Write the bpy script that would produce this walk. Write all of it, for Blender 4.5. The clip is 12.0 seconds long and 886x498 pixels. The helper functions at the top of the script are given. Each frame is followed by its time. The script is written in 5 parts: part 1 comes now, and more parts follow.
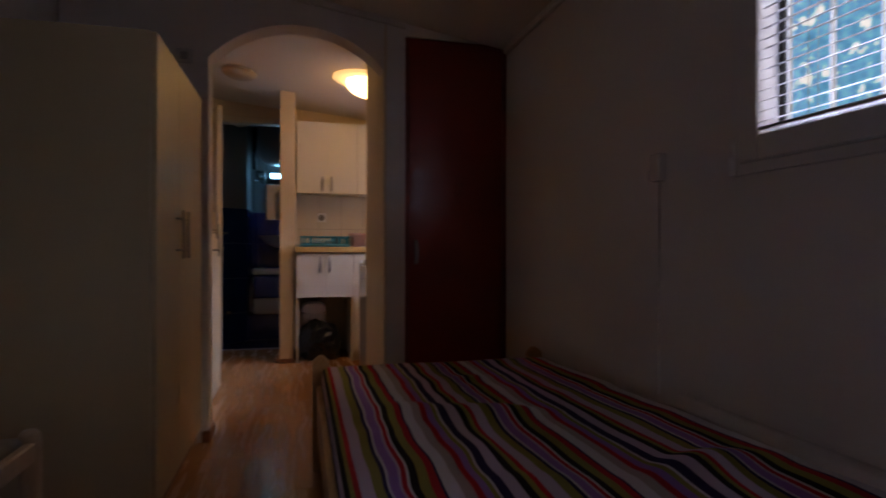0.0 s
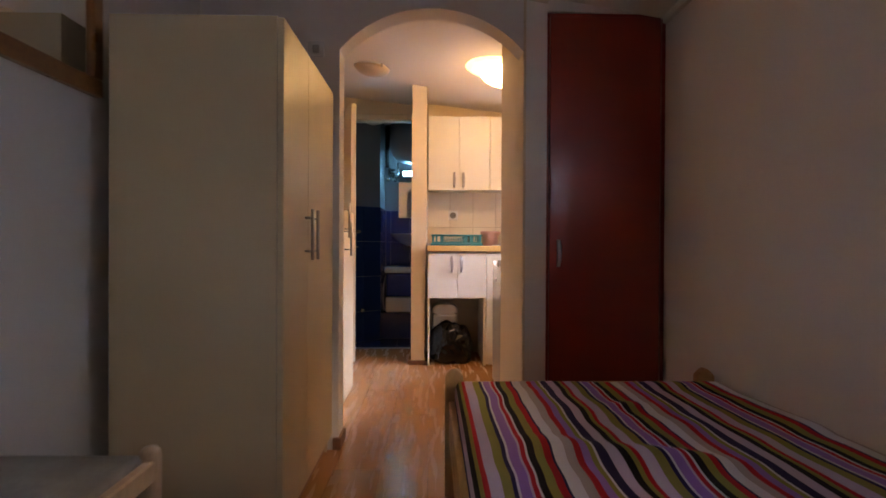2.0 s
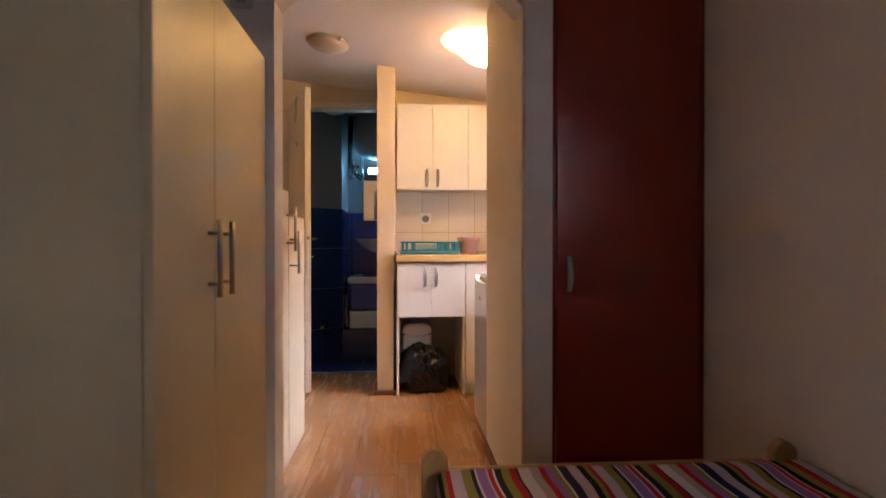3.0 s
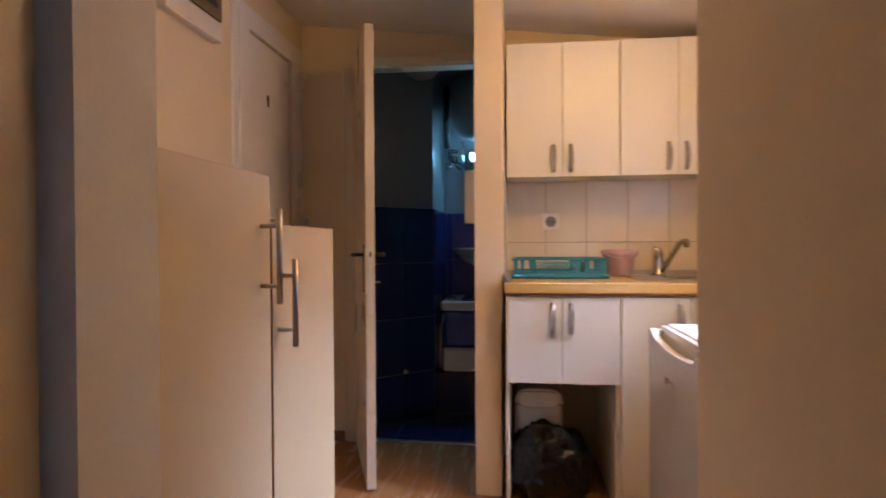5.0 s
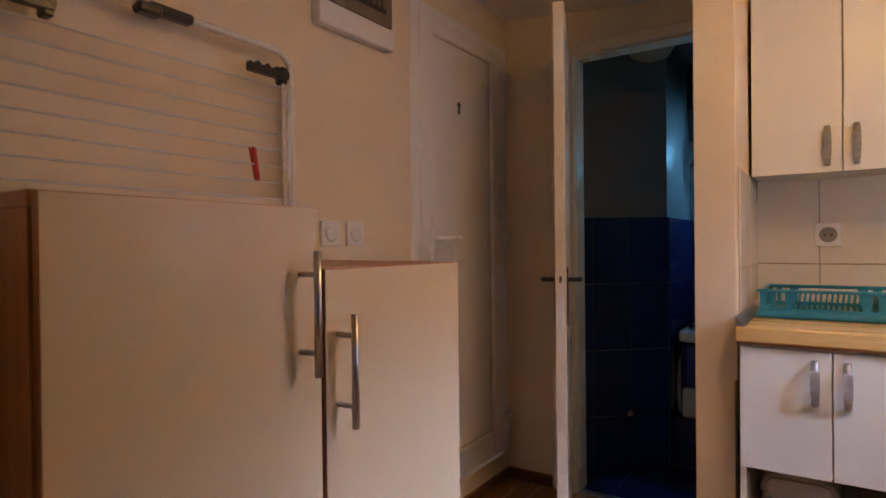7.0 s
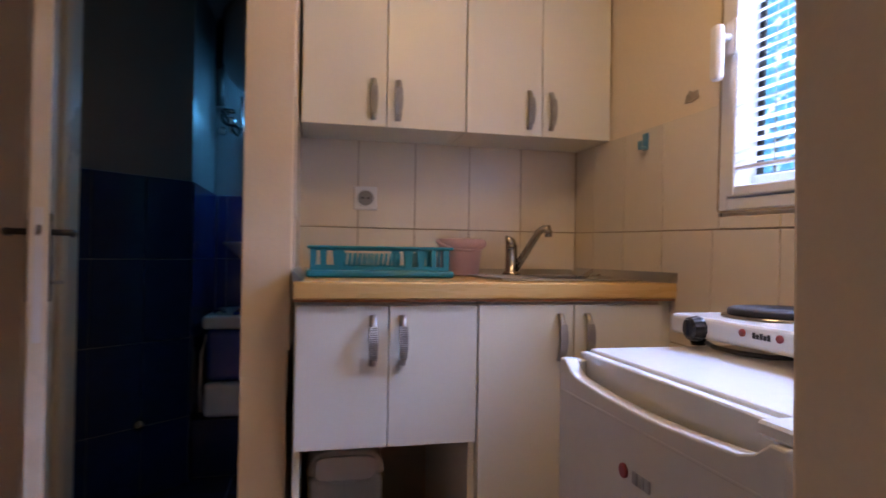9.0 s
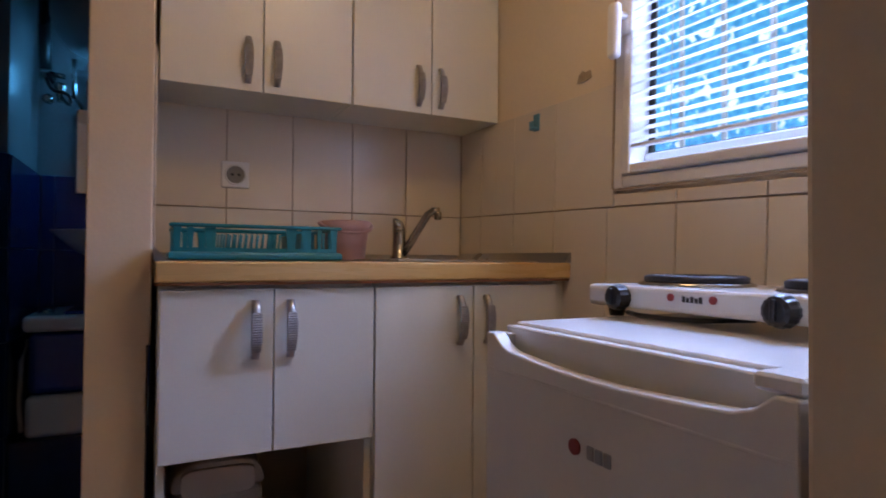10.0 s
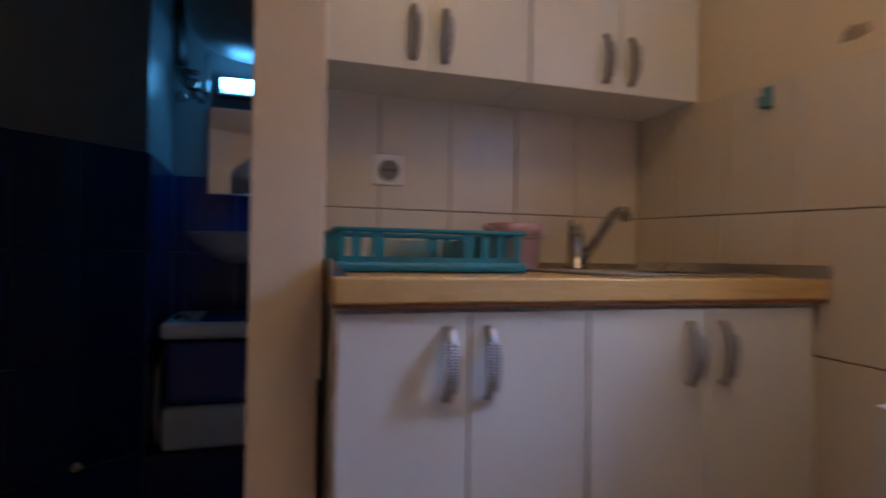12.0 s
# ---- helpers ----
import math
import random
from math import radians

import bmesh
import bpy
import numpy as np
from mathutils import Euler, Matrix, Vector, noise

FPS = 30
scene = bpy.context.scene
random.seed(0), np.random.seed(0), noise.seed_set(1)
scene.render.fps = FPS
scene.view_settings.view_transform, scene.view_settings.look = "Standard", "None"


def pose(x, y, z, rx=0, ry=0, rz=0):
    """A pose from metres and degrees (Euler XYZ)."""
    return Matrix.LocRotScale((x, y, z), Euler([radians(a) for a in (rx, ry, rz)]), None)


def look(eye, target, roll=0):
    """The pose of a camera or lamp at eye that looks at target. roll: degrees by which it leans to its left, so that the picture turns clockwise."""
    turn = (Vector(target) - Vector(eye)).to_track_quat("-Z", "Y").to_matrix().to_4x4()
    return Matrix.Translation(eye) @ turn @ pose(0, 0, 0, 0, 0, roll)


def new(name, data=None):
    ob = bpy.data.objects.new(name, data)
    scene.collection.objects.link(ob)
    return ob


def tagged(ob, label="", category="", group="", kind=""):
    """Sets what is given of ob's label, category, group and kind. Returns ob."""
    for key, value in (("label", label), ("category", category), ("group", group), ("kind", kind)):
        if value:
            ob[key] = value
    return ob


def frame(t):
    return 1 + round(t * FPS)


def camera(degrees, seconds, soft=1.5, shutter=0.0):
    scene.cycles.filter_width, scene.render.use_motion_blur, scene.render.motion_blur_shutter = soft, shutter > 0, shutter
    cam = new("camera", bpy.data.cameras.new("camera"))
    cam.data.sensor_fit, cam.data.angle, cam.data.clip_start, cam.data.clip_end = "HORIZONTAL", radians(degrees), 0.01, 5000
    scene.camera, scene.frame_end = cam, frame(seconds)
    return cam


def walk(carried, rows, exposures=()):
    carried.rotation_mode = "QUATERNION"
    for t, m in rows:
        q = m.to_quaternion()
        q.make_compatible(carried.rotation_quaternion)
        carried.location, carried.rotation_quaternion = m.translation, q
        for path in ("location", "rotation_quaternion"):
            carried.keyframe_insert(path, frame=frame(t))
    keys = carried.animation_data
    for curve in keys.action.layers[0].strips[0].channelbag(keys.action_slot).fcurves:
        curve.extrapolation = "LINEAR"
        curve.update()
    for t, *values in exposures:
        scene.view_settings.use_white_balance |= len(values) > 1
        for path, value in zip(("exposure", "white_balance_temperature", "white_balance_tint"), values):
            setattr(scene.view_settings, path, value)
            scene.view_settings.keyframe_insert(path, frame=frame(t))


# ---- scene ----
cam = camera(74.8, 12.0, soft=1.6, shutter=0.5)
PATH = [
    (0, (0.294, 3.374, 0.892), (0.772, 5.316, 0.891), 0.1),
    (0.5, (0.324, 3.34, 0.868), (0.526, 5.329, 0.87), 0.2),
    (1, (0.334, 3.351, 0.864), (0.414, 5.349, 0.864), 0.2),
    (1.5, (0.338, 3.43, 0.868), (0.358, 5.43, 0.867), 0.2),
    (2, (0.289, 3.649, 0.908), (0.33, 5.648, 0.895), 0.3),
    (2.5, (0.283, 3.943, 0.945), (0.431, 5.938, 0.928), 0.0),
    (4.3, (0.324, 5.315, 1.018), (0.358, 7.315, 1.001), 0.0),
    (4.5, (0.319, 5.451, 1.012), (0.286, 7.451, 0.994), -0.2),
    (5, (0.309, 5.705, 1.065), (0.056, 7.688, 1.041), -0.3),
    (5.5, (0.366, 5.898, 1.094), (-0.203, 7.815, 1.07), -0.5),
    (6, (0.466, 6.042, 1.162), (-0.447, 7.821, 1.135), -1.0),
    (6.5, (0.524, 6.13, 1.163), (-0.622, 7.769, 1.145), -1.1),
    (8.3, (0.291, 6.381, 0.997), (0.037, 8.369, 1.008), 1.3),
    (8.5, (0.298, 6.446, 0.984), (0.33, 8.445, 0.994), 1.2),
    (9, (0.305, 6.61, 0.967), (0.74, 8.559, 0.993), 0.8),
    (9.5, (0.272, 6.707, 0.952), (0.951, 8.588, 0.984), 0.6),
    (10, (0.256, 6.751, 0.913), (1.15, 8.54, 0.947), 0.4),
    (10.5, (0.245, 6.777, 0.883), (1.255, 8.503, 0.918), 0.2),
    (11, (0.22, 6.803, 0.868), (1.268, 8.506, 0.904), 0.2),
    (11.5, (0.184, 6.902, 0.895), (1.178, 8.636, 0.934), 0.2),
    (12, (0.15, 7.105, 0.937), (0.761, 9.009, 0.965), 0.9),
]
EXPOSURES = [(0, -0.64, 8700, 25), (0.5, -0.25, 9400, 27), (1.0, 0.35, 9300, 26), (1.5, 0.88, 9100, 23), (2.5, 1.32, 8900, 20), (4.5, 1.1, 8200, 20),
             (5.5, 0.66, 8250, 21), (6.5, 0.52, 8000, 21), (8.5, 0.25, 6650, 19), (9.5, 0.02, 6150, 18), (10.5, -0.46, 6050, 17), (11.5, -0.52, 5950, 17), (12.0, -0.42, 6050, 18)]
walk(cam, [(t, look(eye, target, roll)) for t, eye, target, roll in PATH], EXPOSURES)

# ---- world, sun, large lights ----
world = bpy.data.worlds.new("world")
scene.world = world
world.use_nodes = True
wn = world.node_tree
sky = wn.nodes.new("ShaderNodeTexSky")
sky.sky_type = "NISHITA"
sky.sun_disc = False
sky.sun_elevation, sky.sun_rotation = radians(38), radians(130)
wn.links.new(sky.outputs[0], wn.nodes["Background"].inputs[0])
wn.nodes["Background"].inputs[1].default_value = 0.12

sun = new("sun", bpy.data.lights.new("sun", "SUN"))
sun.data.energy, sun.data.angle, sun.data.color = 0.8, radians(12), (1.0, 0.96, 0.9)
sun.matrix_world = look((6, -4, 6), (0, 5, 0))


def window_light(name, x, y, z, w, h, power, aside=0.0, drop=0.8):
    """The sky's light above a window's opening, shining down and inwards."""
    lamp = new(name, bpy.data.lights.new(name, "AREA"))
    lamp.data.shape, lamp.data.size, lamp.data.size_y = "RECTANGLE", w, h
    lamp.data.energy, lamp.data.color = power, (0.40, 0.57, 1.0)
    lamp.matrix_world = look((x, y, z), (x - 1, y + aside, z - drop))
    return lamp


window_light("skylight_bedroom", 2.3, 4.9, 2.35, 1.1, 0.8, 260.0, -0.75)
window_light("skylight_kitchen", 2.2, 7.64, 2.45, 1.2, 0.7, 240.0, -0.18, 1.1)


# ---- materials ----
def tree(name):
    m = bpy.data.materials.new(name)
    m.use_nodes = True
    return m, m.node_tree, m.node_tree.nodes["Principled BSDF"]


def noise_node(nt, scale, detail=4.0, stretch=None, coords="Object"):
    tc = nt.nodes.new("ShaderNodeTexCoord")
    n = nt.nodes.new("ShaderNodeTexNoise")
    n.inputs["Scale"].default_value, n.inputs["Detail"].default_value = scale, detail
    if stretch:
        mp = nt.nodes.new("ShaderNodeMapping")
        mp.inputs["Scale"].default_value = stretch
        nt.links.new(tc.outputs[coords], mp.inputs[0])
        nt.links.new(mp.outputs[0], n.inputs["Vector"])
    else:
        nt.links.new(tc.outputs[coords], n.inputs["Vector"])
    return n


def mix(nt, fac, a, b, mode="MIX"):
    m = nt.nodes.new("ShaderNodeMix")
    m.data_type, m.blend_type = "RGBA", mode
    for sock, v in ((m.inputs[0], fac), (m.inputs[6], a), (m.inputs[7], b)):
        if hasattr(v, "links"):
            nt.links.new(v, sock)
        else:
            sock.default_value = (*v, 1) if isinstance(v, tuple) else v
    return m.outputs[2]


def ramp(nt, fac, lo, hi, a=0.0, b=1.0):
    r = nt.nodes.new("ShaderNodeMapRange")
    r.inputs[1].default_value, r.inputs[2].default_value, r.inputs[3].default_value, r.inputs[4].default_value = lo, hi, a, b
    nt.links.new(fac, r.inputs[0])
    return r.outputs[0]


def surface(name, col, rough=0.5, metal=0.0, var=0.12, big=1.5, fine=60.0, bump=0.02, stretch=None, coat=0.0, piece=0.0, dirt=None):
    """A painted, plastic, metal or stone surface with stains at one scale and grain at another."""
    m, nt, p = tree(name)
    n1, n2 = noise_node(nt, big, 5), noise_node(nt, fine, 3, stretch)
    dark = tuple(c * (1 - var) for c in col)
    c = mix(nt, ramp(nt, n1.outputs[0], 0.35, 0.68), col, dirt or dark)
    c = mix(nt, ramp(nt, n2.outputs[0], 0.3, 0.75, 0, 0.5), c, tuple(v * (1 - var * 1.2) for v in col))
    if piece:
        oi = nt.nodes.new("ShaderNodeObjectInfo")
        c = mix(nt, ramp(nt, oi.outputs["Random"], 0, 1, 0, piece), c, tuple(v * 0.6 for v in col))
    nt.links.new(c, p.inputs["Base Color"])
    nt.links.new(ramp(nt, n1.outputs[0], 0.3, 0.7, max(0.03, rough - 0.07), min(1, rough + 0.09)), p.inputs["Roughness"])
    p.inputs["Metallic"].default_value = metal
    p.inputs["Coat Weight"].default_value = coat
    if bump:
        b = nt.nodes.new("ShaderNodeBump")
        b.inputs["Strength"].default_value, b.inputs["Distance"].default_value = min(1.0, bump * 10), 0.002
        nt.links.new(n2.outputs[0], b.inputs["Height"])
        nt.links.new(b.outputs[0], p.inputs["Normal"])
    return m


def wood(name, a, b, rough=0.4, grain=(14, 1.2, 14), scale=3.0, piece=0.0, coat=0.0, bump=0.3, streak=0.45, sheen=0.07):
    """Wood with its grain along the axis that is stretched least."""
    m, nt, p = tree(name)
    n1, n2 = noise_node(nt, scale, 6, grain), noise_node(nt, scale * 9, 4, grain)
    c = mix(nt, ramp(nt, n1.outputs[0], 0.32, 0.66), a, b)
    c = mix(nt, ramp(nt, n2.outputs[0], 0.42, 0.7, 0, streak), c, tuple(v * 0.62 for v in b))
    if piece:
        oi = nt.nodes.new("ShaderNodeObjectInfo")
        c = mix(nt, ramp(nt, oi.outputs["Random"], 0, 1, 0, piece), c, tuple(v * 0.7 for v in b))
    nt.links.new(c, p.inputs["Base Color"])
    nt.links.new(ramp(nt, n1.outputs[0], 0.3, 0.7, max(0.05, rough - sheen), rough + sheen), p.inputs["Roughness"])
    p.inputs["Coat Weight"].default_value = coat
    bp = nt.nodes.new("ShaderNodeBump")
    bp.inputs["Strength"].default_value, bp.inputs["Distance"].default_value = bump, 0.0006
    nt.links.new(n2.outputs[0], bp.inputs["Height"])
    nt.links.new(bp.outputs[0], p.inputs["Normal"])
    return m


def glowing(name, col, power):
    m, nt, p = tree(name)
    p.inputs["Base Color"].default_value = (0.8, 0.8, 0.78, 1)
    p.inputs["Emission Color"].default_value = (*col, 1)
    p.inputs["Emission Strength"].default_value = power
    return m


def mirror_glass(name):
    m, nt, p = tree(name)
    p.inputs["Base Color"].default_value = (0.82, 0.84, 0.83, 1)
    p.inputs["Metallic"].default_value, p.inputs["Roughness"].default_value = 1.0, 0.03
    return m


def clear_glass(name):
    m, nt, p = tree(name)
    p.inputs["Base Color"].default_value = (0.95, 0.98, 0.99, 1)
    p.inputs["Transmission Weight"].default_value, p.inputs["Roughness"].default_value, p.inputs["IOR"].default_value = 1.0, 0.02, 1.45
    return m


STRIPES = "KKKOORRLLLLLOOOONNWPPPPLRRWKKKOOOORRRNWWWWWTTTTRRRPPPOOWNNNNLLLLL"  # one repeat across the width
DYES = {"K": (0.012, 0.008, 0.012), "W": (0.82, 0.80, 0.86), "O": (0.36, 0.33, 0.085), "R": (0.64, 0.02, 0.035), "L": (0.70, 0.57, 0.74),
        "N": (0.030, 0.020, 0.10), "P": (0.42, 0.22, 0.62), "T": (0.55, 0.47, 0.46)}


def striped_cloth(name):
    """Woven cotton with bands of dyed yarn across its width, which runs along u."""
    m, nt, p = tree(name)
    uv = nt.nodes.new("ShaderNodeUVMap")
    sep = nt.nodes.new("ShaderNodeSeparateXYZ")
    nt.links.new(uv.outputs[0], sep.inputs[0])
    fr = nt.nodes.new("ShaderNodeMath")
    fr.operation = "FRACT"
    nt.links.new(sep.outputs[0], fr.inputs[0])
    cr = nt.nodes.new("ShaderNodeValToRGB")
    cr.color_ramp.interpolation = "CONSTANT"
    cr.color_ramp.elements.remove(cr.color_ramp.elements[1])
    runs = [i for i in range(len(STRIPES)) if i == 0 or STRIPES[i] != STRIPES[i - 1]]
    for k, i in enumerate(runs[:32]):
        e = cr.color_ramp.elements[k] if k < 1 else cr.color_ramp.elements.new(i / len(STRIPES))
        e.position, e.color = i / len(STRIPES), (*DYES[STRIPES[i]], 1)
    nt.links.new(fr.outputs[0], cr.inputs[0])
    n1, n2 = noise_node(nt, 900, 2), noise_node(nt, 5, 4)
    c = mix(nt, ramp(nt, n1.outputs[0], 0.3, 0.7, 0, 0.15), cr.outputs[0], (0.05, 0.045, 0.05))
    c = mix(nt, ramp(nt, n2.outputs[0], 0.4, 0.7, 0, 0.04), c, (0.3, 0.27, 0.26))
    nt.links.new(c, p.inputs["Base Color"])
    p.inputs["Roughness"].default_value = 0.92
    p.inputs["Specular IOR Level"].default_value = 0.2
    bp = nt.nodes.new("ShaderNodeBump")
    bp.inputs["Strength"].default_value, bp.inputs["Distance"].default_value = 0.5, 0.001
    nt.links.new(n1.outputs[0], bp.inputs["Height"])
    nt.links.new(bp.outputs[0], p.inputs["Normal"])
    return m


M_WALL = surface("wall_paint", (0.83, 0.785, 0.745), 0.85, var=0.08, big=0.9, fine=140, bump=0.018)
# same paint as M_WALL, with the lamp's warm tint put into its colour
M_HALL = surface("lamp_tinted_wall_paint", (0.77, 0.65, 0.48), 0.75, var=0.09, big=1.6, fine=120, bump=0.015)
M_CEIL = surface("ceiling_paint", (0.78, 0.72, 0.64), 0.85, var=0.07, big=0.8, fine=110, bump=0.04)
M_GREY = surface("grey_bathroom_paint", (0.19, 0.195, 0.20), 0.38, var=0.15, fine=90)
M_PLANK = wood("laminate_plank", (0.45, 0.225, 0.098), (0.437, 0.217, 0.094), 0.27, (16, 1.4, 16), 2.0, piece=0.22, coat=0.0, bump=0.0, streak=0.05, sheen=0.012)
M_SUB = surface("dark_underlay", (0.05, 0.035, 0.025), 0.9)
M_SKIRT = wood("skirting_wood", (0.26, 0.115, 0.05), (0.17, 0.07, 0.03), 0.45, (3, 3, 14))
M_TILE = surface("cream_glazed_tile", (0.74, 0.66, 0.55), 0.18, var=0.05, big=2, fine=14, bump=0.006, piece=0.10)
M_GROUT = surface("grey_brown_grout", (0.47, 0.37, 0.27), 0.9, var=0.3, big=6)
M_NAVY = surface("navy_glazed_tile", (0.010, 0.027, 0.125), 0.16, var=0.25, big=3, fine=24, bump=0.006, piece=0.35)
M_NGROUT = surface("pale_blue_grout", (0.22, 0.26, 0.36), 0.9)
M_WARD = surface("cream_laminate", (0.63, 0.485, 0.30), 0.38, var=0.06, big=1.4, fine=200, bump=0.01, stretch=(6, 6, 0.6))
M_WHITE = surface("white_laminate", (0.73, 0.72, 0.65), 0.35, var=0.05, big=1.8, fine=160, bump=0.008)
M_EDGE = wood("beech_edge", (0.42, 0.18, 0.07), (0.33, 0.13, 0.047), 0.45, (14, 14, 1.2))
M_TOP = wood("yellow_worktop", (0.62, 0.40, 0.15), (0.58, 0.36, 0.13), 0.3, (1.2, 14, 14), 3.0, bump=0.04, streak=0.18)
M_RED = wood("mahogany_veneer", (0.27, 0.021, 0.009), (0.262, 0.020, 0.009), 0.30, (14, 14, 0.9), 2.2, coat=0.15, bump=0.0, streak=0.03, sheen=0.01)
M_PINE = wood("pine", (0.56, 0.35, 0.16), (0.46, 0.26, 0.10), 0.42, (12, 1.4, 12))
M_OAK = wood("orange_stained_wood", (0.36, 0.14, 0.035), (0.24, 0.085, 0.02), 0.3, (12, 3, 3), coat=0.3)
M_STOOL = wood("pale_lacquered_wood", (0.64, 0.46, 0.31), (0.60, 0.42, 0.27), 0.35, (12, 12, 1.5), coat=0.3)
M_SEAT = surface("grey_vinyl", (0.38, 0.35, 0.30), 0.6, var=0.3, big=9, fine=130, bump=0.05)
M_GLOSSW = surface("white_enamel", (0.74, 0.73, 0.71), 0.22, var=0.05, big=2, fine=60, bump=0.004, coat=0.3)
M_DOORW = surface("gloss_white_door_paint", (0.72, 0.64, 0.50), 0.3, var=0.07, big=2.2, fine=40, bump=0.012)
M_PVC = surface("white_pvc", (0.76, 0.74, 0.72), 0.32, var=0.05, fine=80, bump=0.004)
M_STEEL = surface("brushed_steel", (0.50, 0.48, 0.46), 0.3, 1.0, var=0.12, fine=220, bump=0.01, stretch=(1, 1, 0.1))
M_CHROME = surface("chrome", (0.42, 0.40, 0.38), 0.16, 1.0, var=0.1, fine=30, bump=0.0)
M_SATIN = surface("satin_grey_handle", (0.42, 0.41, 0.41), 0.35, 0.85, var=0.1, fine=120)
M_GRIP = surface("dark_ribbed_grip", (0.40, 0.395, 0.40), 0.42, 0.7, var=0.3, big=30, fine=400, bump=0.1)
M_BLACK = surface("black_plastic", (0.018, 0.017, 0.017), 0.3, var=0.2, fine=70, bump=0.01)
M_IRON = surface("cast_iron_plate", (0.035, 0.035, 0.04), 0.5, 0.3, var=0.3, fine=160, bump=0.05)
M_SMOKE = surface("smoked_brown_plastic", (0.21, 0.16, 0.12), 0.25, var=0.1)
M_RECESS = surface("socket_hollow_shade", (0.20, 0.185, 0.17), 0.4, var=0.08)
M_GAP_SHADE = surface("gap_shade", (0.01, 0.009, 0.008), 0.9)
M_BAG = surface("black_bin_bag", (0.006, 0.006, 0.008), 0.2, var=0.3, big=10, fine=55, bump=0.08)
M_TEAL = surface("teal_plastic", (0.010, 0.22, 0.32), 0.32, var=0.12, fine=60, bump=0.006)
M_PINK = surface("dusty_pink_plastic", (0.50, 0.31, 0.32), 0.4, var=0.1, fine=60, bump=0.006)
M_BLUE = surface("light_blue_plastic", (0.10, 0.28, 0.42), 0.35, var=0.1)
M_BADGE = surface("dull_red_badge", (0.26, 0.03, 0.03), 0.4, var=0.1)
M_REDP = surface("red_plastic", (0.55, 0.03, 0.02), 0.35, var=0.1)
M_DRUM = surface("deep_blue_plastic", (0.015, 0.05, 0.28), 0.25, var=0.15, fine=40)
M_LAMPGLASS = surface("frosted_beige_glass", (0.55, 0.45, 0.33), 0.3, var=0.08, fine=30)
M_GLOW = glowing("lit_frosted_glass", (1.0, 0.65, 0.27), 15.0)
M_RIM = glowing("dimly_lit_glass_rim", (1.0, 0.65, 0.27), 1.6)
M_COOL = glowing("lit_cool_tube", (0.11, 0.52, 1.0), 42.0)
M_MIRROR = mirror_glass("mirror_glass")
M_GLASS = clear_glass("window_glass")
M_CLOTH = striped_cloth("striped_bedspread_cotton")
M_SLAT = surface("white_blind_slat", (0.70, 0.66, 0.66), 0.4, var=0.05, fine=50)
M_CORD = surface("white_cord", (0.7, 0.7, 0.68), 0.7)
M_LEAF = surface("leaf_green", (0.05, 0.10, 0.035), 0.5, var=0.4, big=3, piece=0.3)
M_BARK = surface("bark", (0.12, 0.09, 0.07), 0.9, var=0.4, big=6, fine=40, bump=0.1)
M_GROUND = surface("garden_ground", (0.14, 0.15, 0.09), 0.95, var=0.4, big=0.7, fine=20)
M_RENDER = surface("pale_rendered_facade", (0.66, 0.66, 0.64), 0.9, var=0.12, big=0.6, fine=20)
def distance_backdrop(name):
    """Far sky seen through foliage, out of focus."""
    m, nt, p = tree(name)
    n1, n2 = noise_node(nt, 1.5, 6), noise_node(nt, 3.0, 4)
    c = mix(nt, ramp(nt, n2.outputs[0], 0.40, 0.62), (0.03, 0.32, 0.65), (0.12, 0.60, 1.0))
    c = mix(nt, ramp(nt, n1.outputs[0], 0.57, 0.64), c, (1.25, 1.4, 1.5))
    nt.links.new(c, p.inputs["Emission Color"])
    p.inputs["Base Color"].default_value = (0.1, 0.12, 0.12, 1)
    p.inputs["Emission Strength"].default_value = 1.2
    return m


M_FAR = distance_backdrop("bright_distance")
M_STAIN = surface("grey_brown_stain", (0.45, 0.36, 0.26), 0.9, var=0.3, big=40)


# ---- shape helpers ----
def bm_new():
    return bmesh.new()


def box(bm, x0, x1, y0, y1, z0, z1, bev=0.0, seg=1):
    r = bmesh.ops.create_cube(bm, size=1.0)
    vs = r["verts"]
    for v in vs:
        v.co = Vector((x0 + (v.co.x + 0.5) * (x1 - x0), y0 + (v.co.y + 0.5) * (y1 - y0), z0 + (v.co.z + 0.5) * (z1 - z0)))
    if bev:
        es = list({e for v in vs for e in v.link_edges})
        bmesh.ops.bevel(bm, geom=es, offset=bev, segments=seg, affect="EDGES", profile=0.5)
    return bm


def boxes(*rows, bev=0.0, seg=1):
    bm = bm_new()
    for r in rows:
        box(bm, *r, bev=bev, seg=seg)
    return bm


def tube(bm, pts, r, n=10, caps=True):
    """A round bar along a line of points; r is one radius or one for each point."""
    pts = [Vector(p) for p in pts]
    rs = r if isinstance(r, (list, tuple)) else [r] * len(pts)
    rings = []
    for i, p in enumerate(pts):
        a, b = pts[max(0, i - 1)], pts[min(len(pts) - 1, i + 1)]
        d = (b - a).normalized()
        up = Vector((0, 0, 1)) if abs(d.z) < 0.95 else Vector((1, 0, 0))
        u = d.cross(up).normalized()
        w = d.cross(u).normalized()
        rings.append([bm.verts.new(p + (u * math.cos(t) + w * math.sin(t)) * rs[i]) for t in (2 * math.pi * k / n for k in range(n))])
    for a, b in zip(rings, rings[1:]):
        for k in range(n):
            f = bm.faces.new((a[k], a[(k + 1) % n], b[(k + 1) % n], b[k]))
            f.smooth = True
    if caps:
        bm.faces.new(rings[0][::-1])
        bm.faces.new(rings[-1])
    bmesh.ops.recalc_face_normals(bm, faces=bm.faces[:])
    return bm


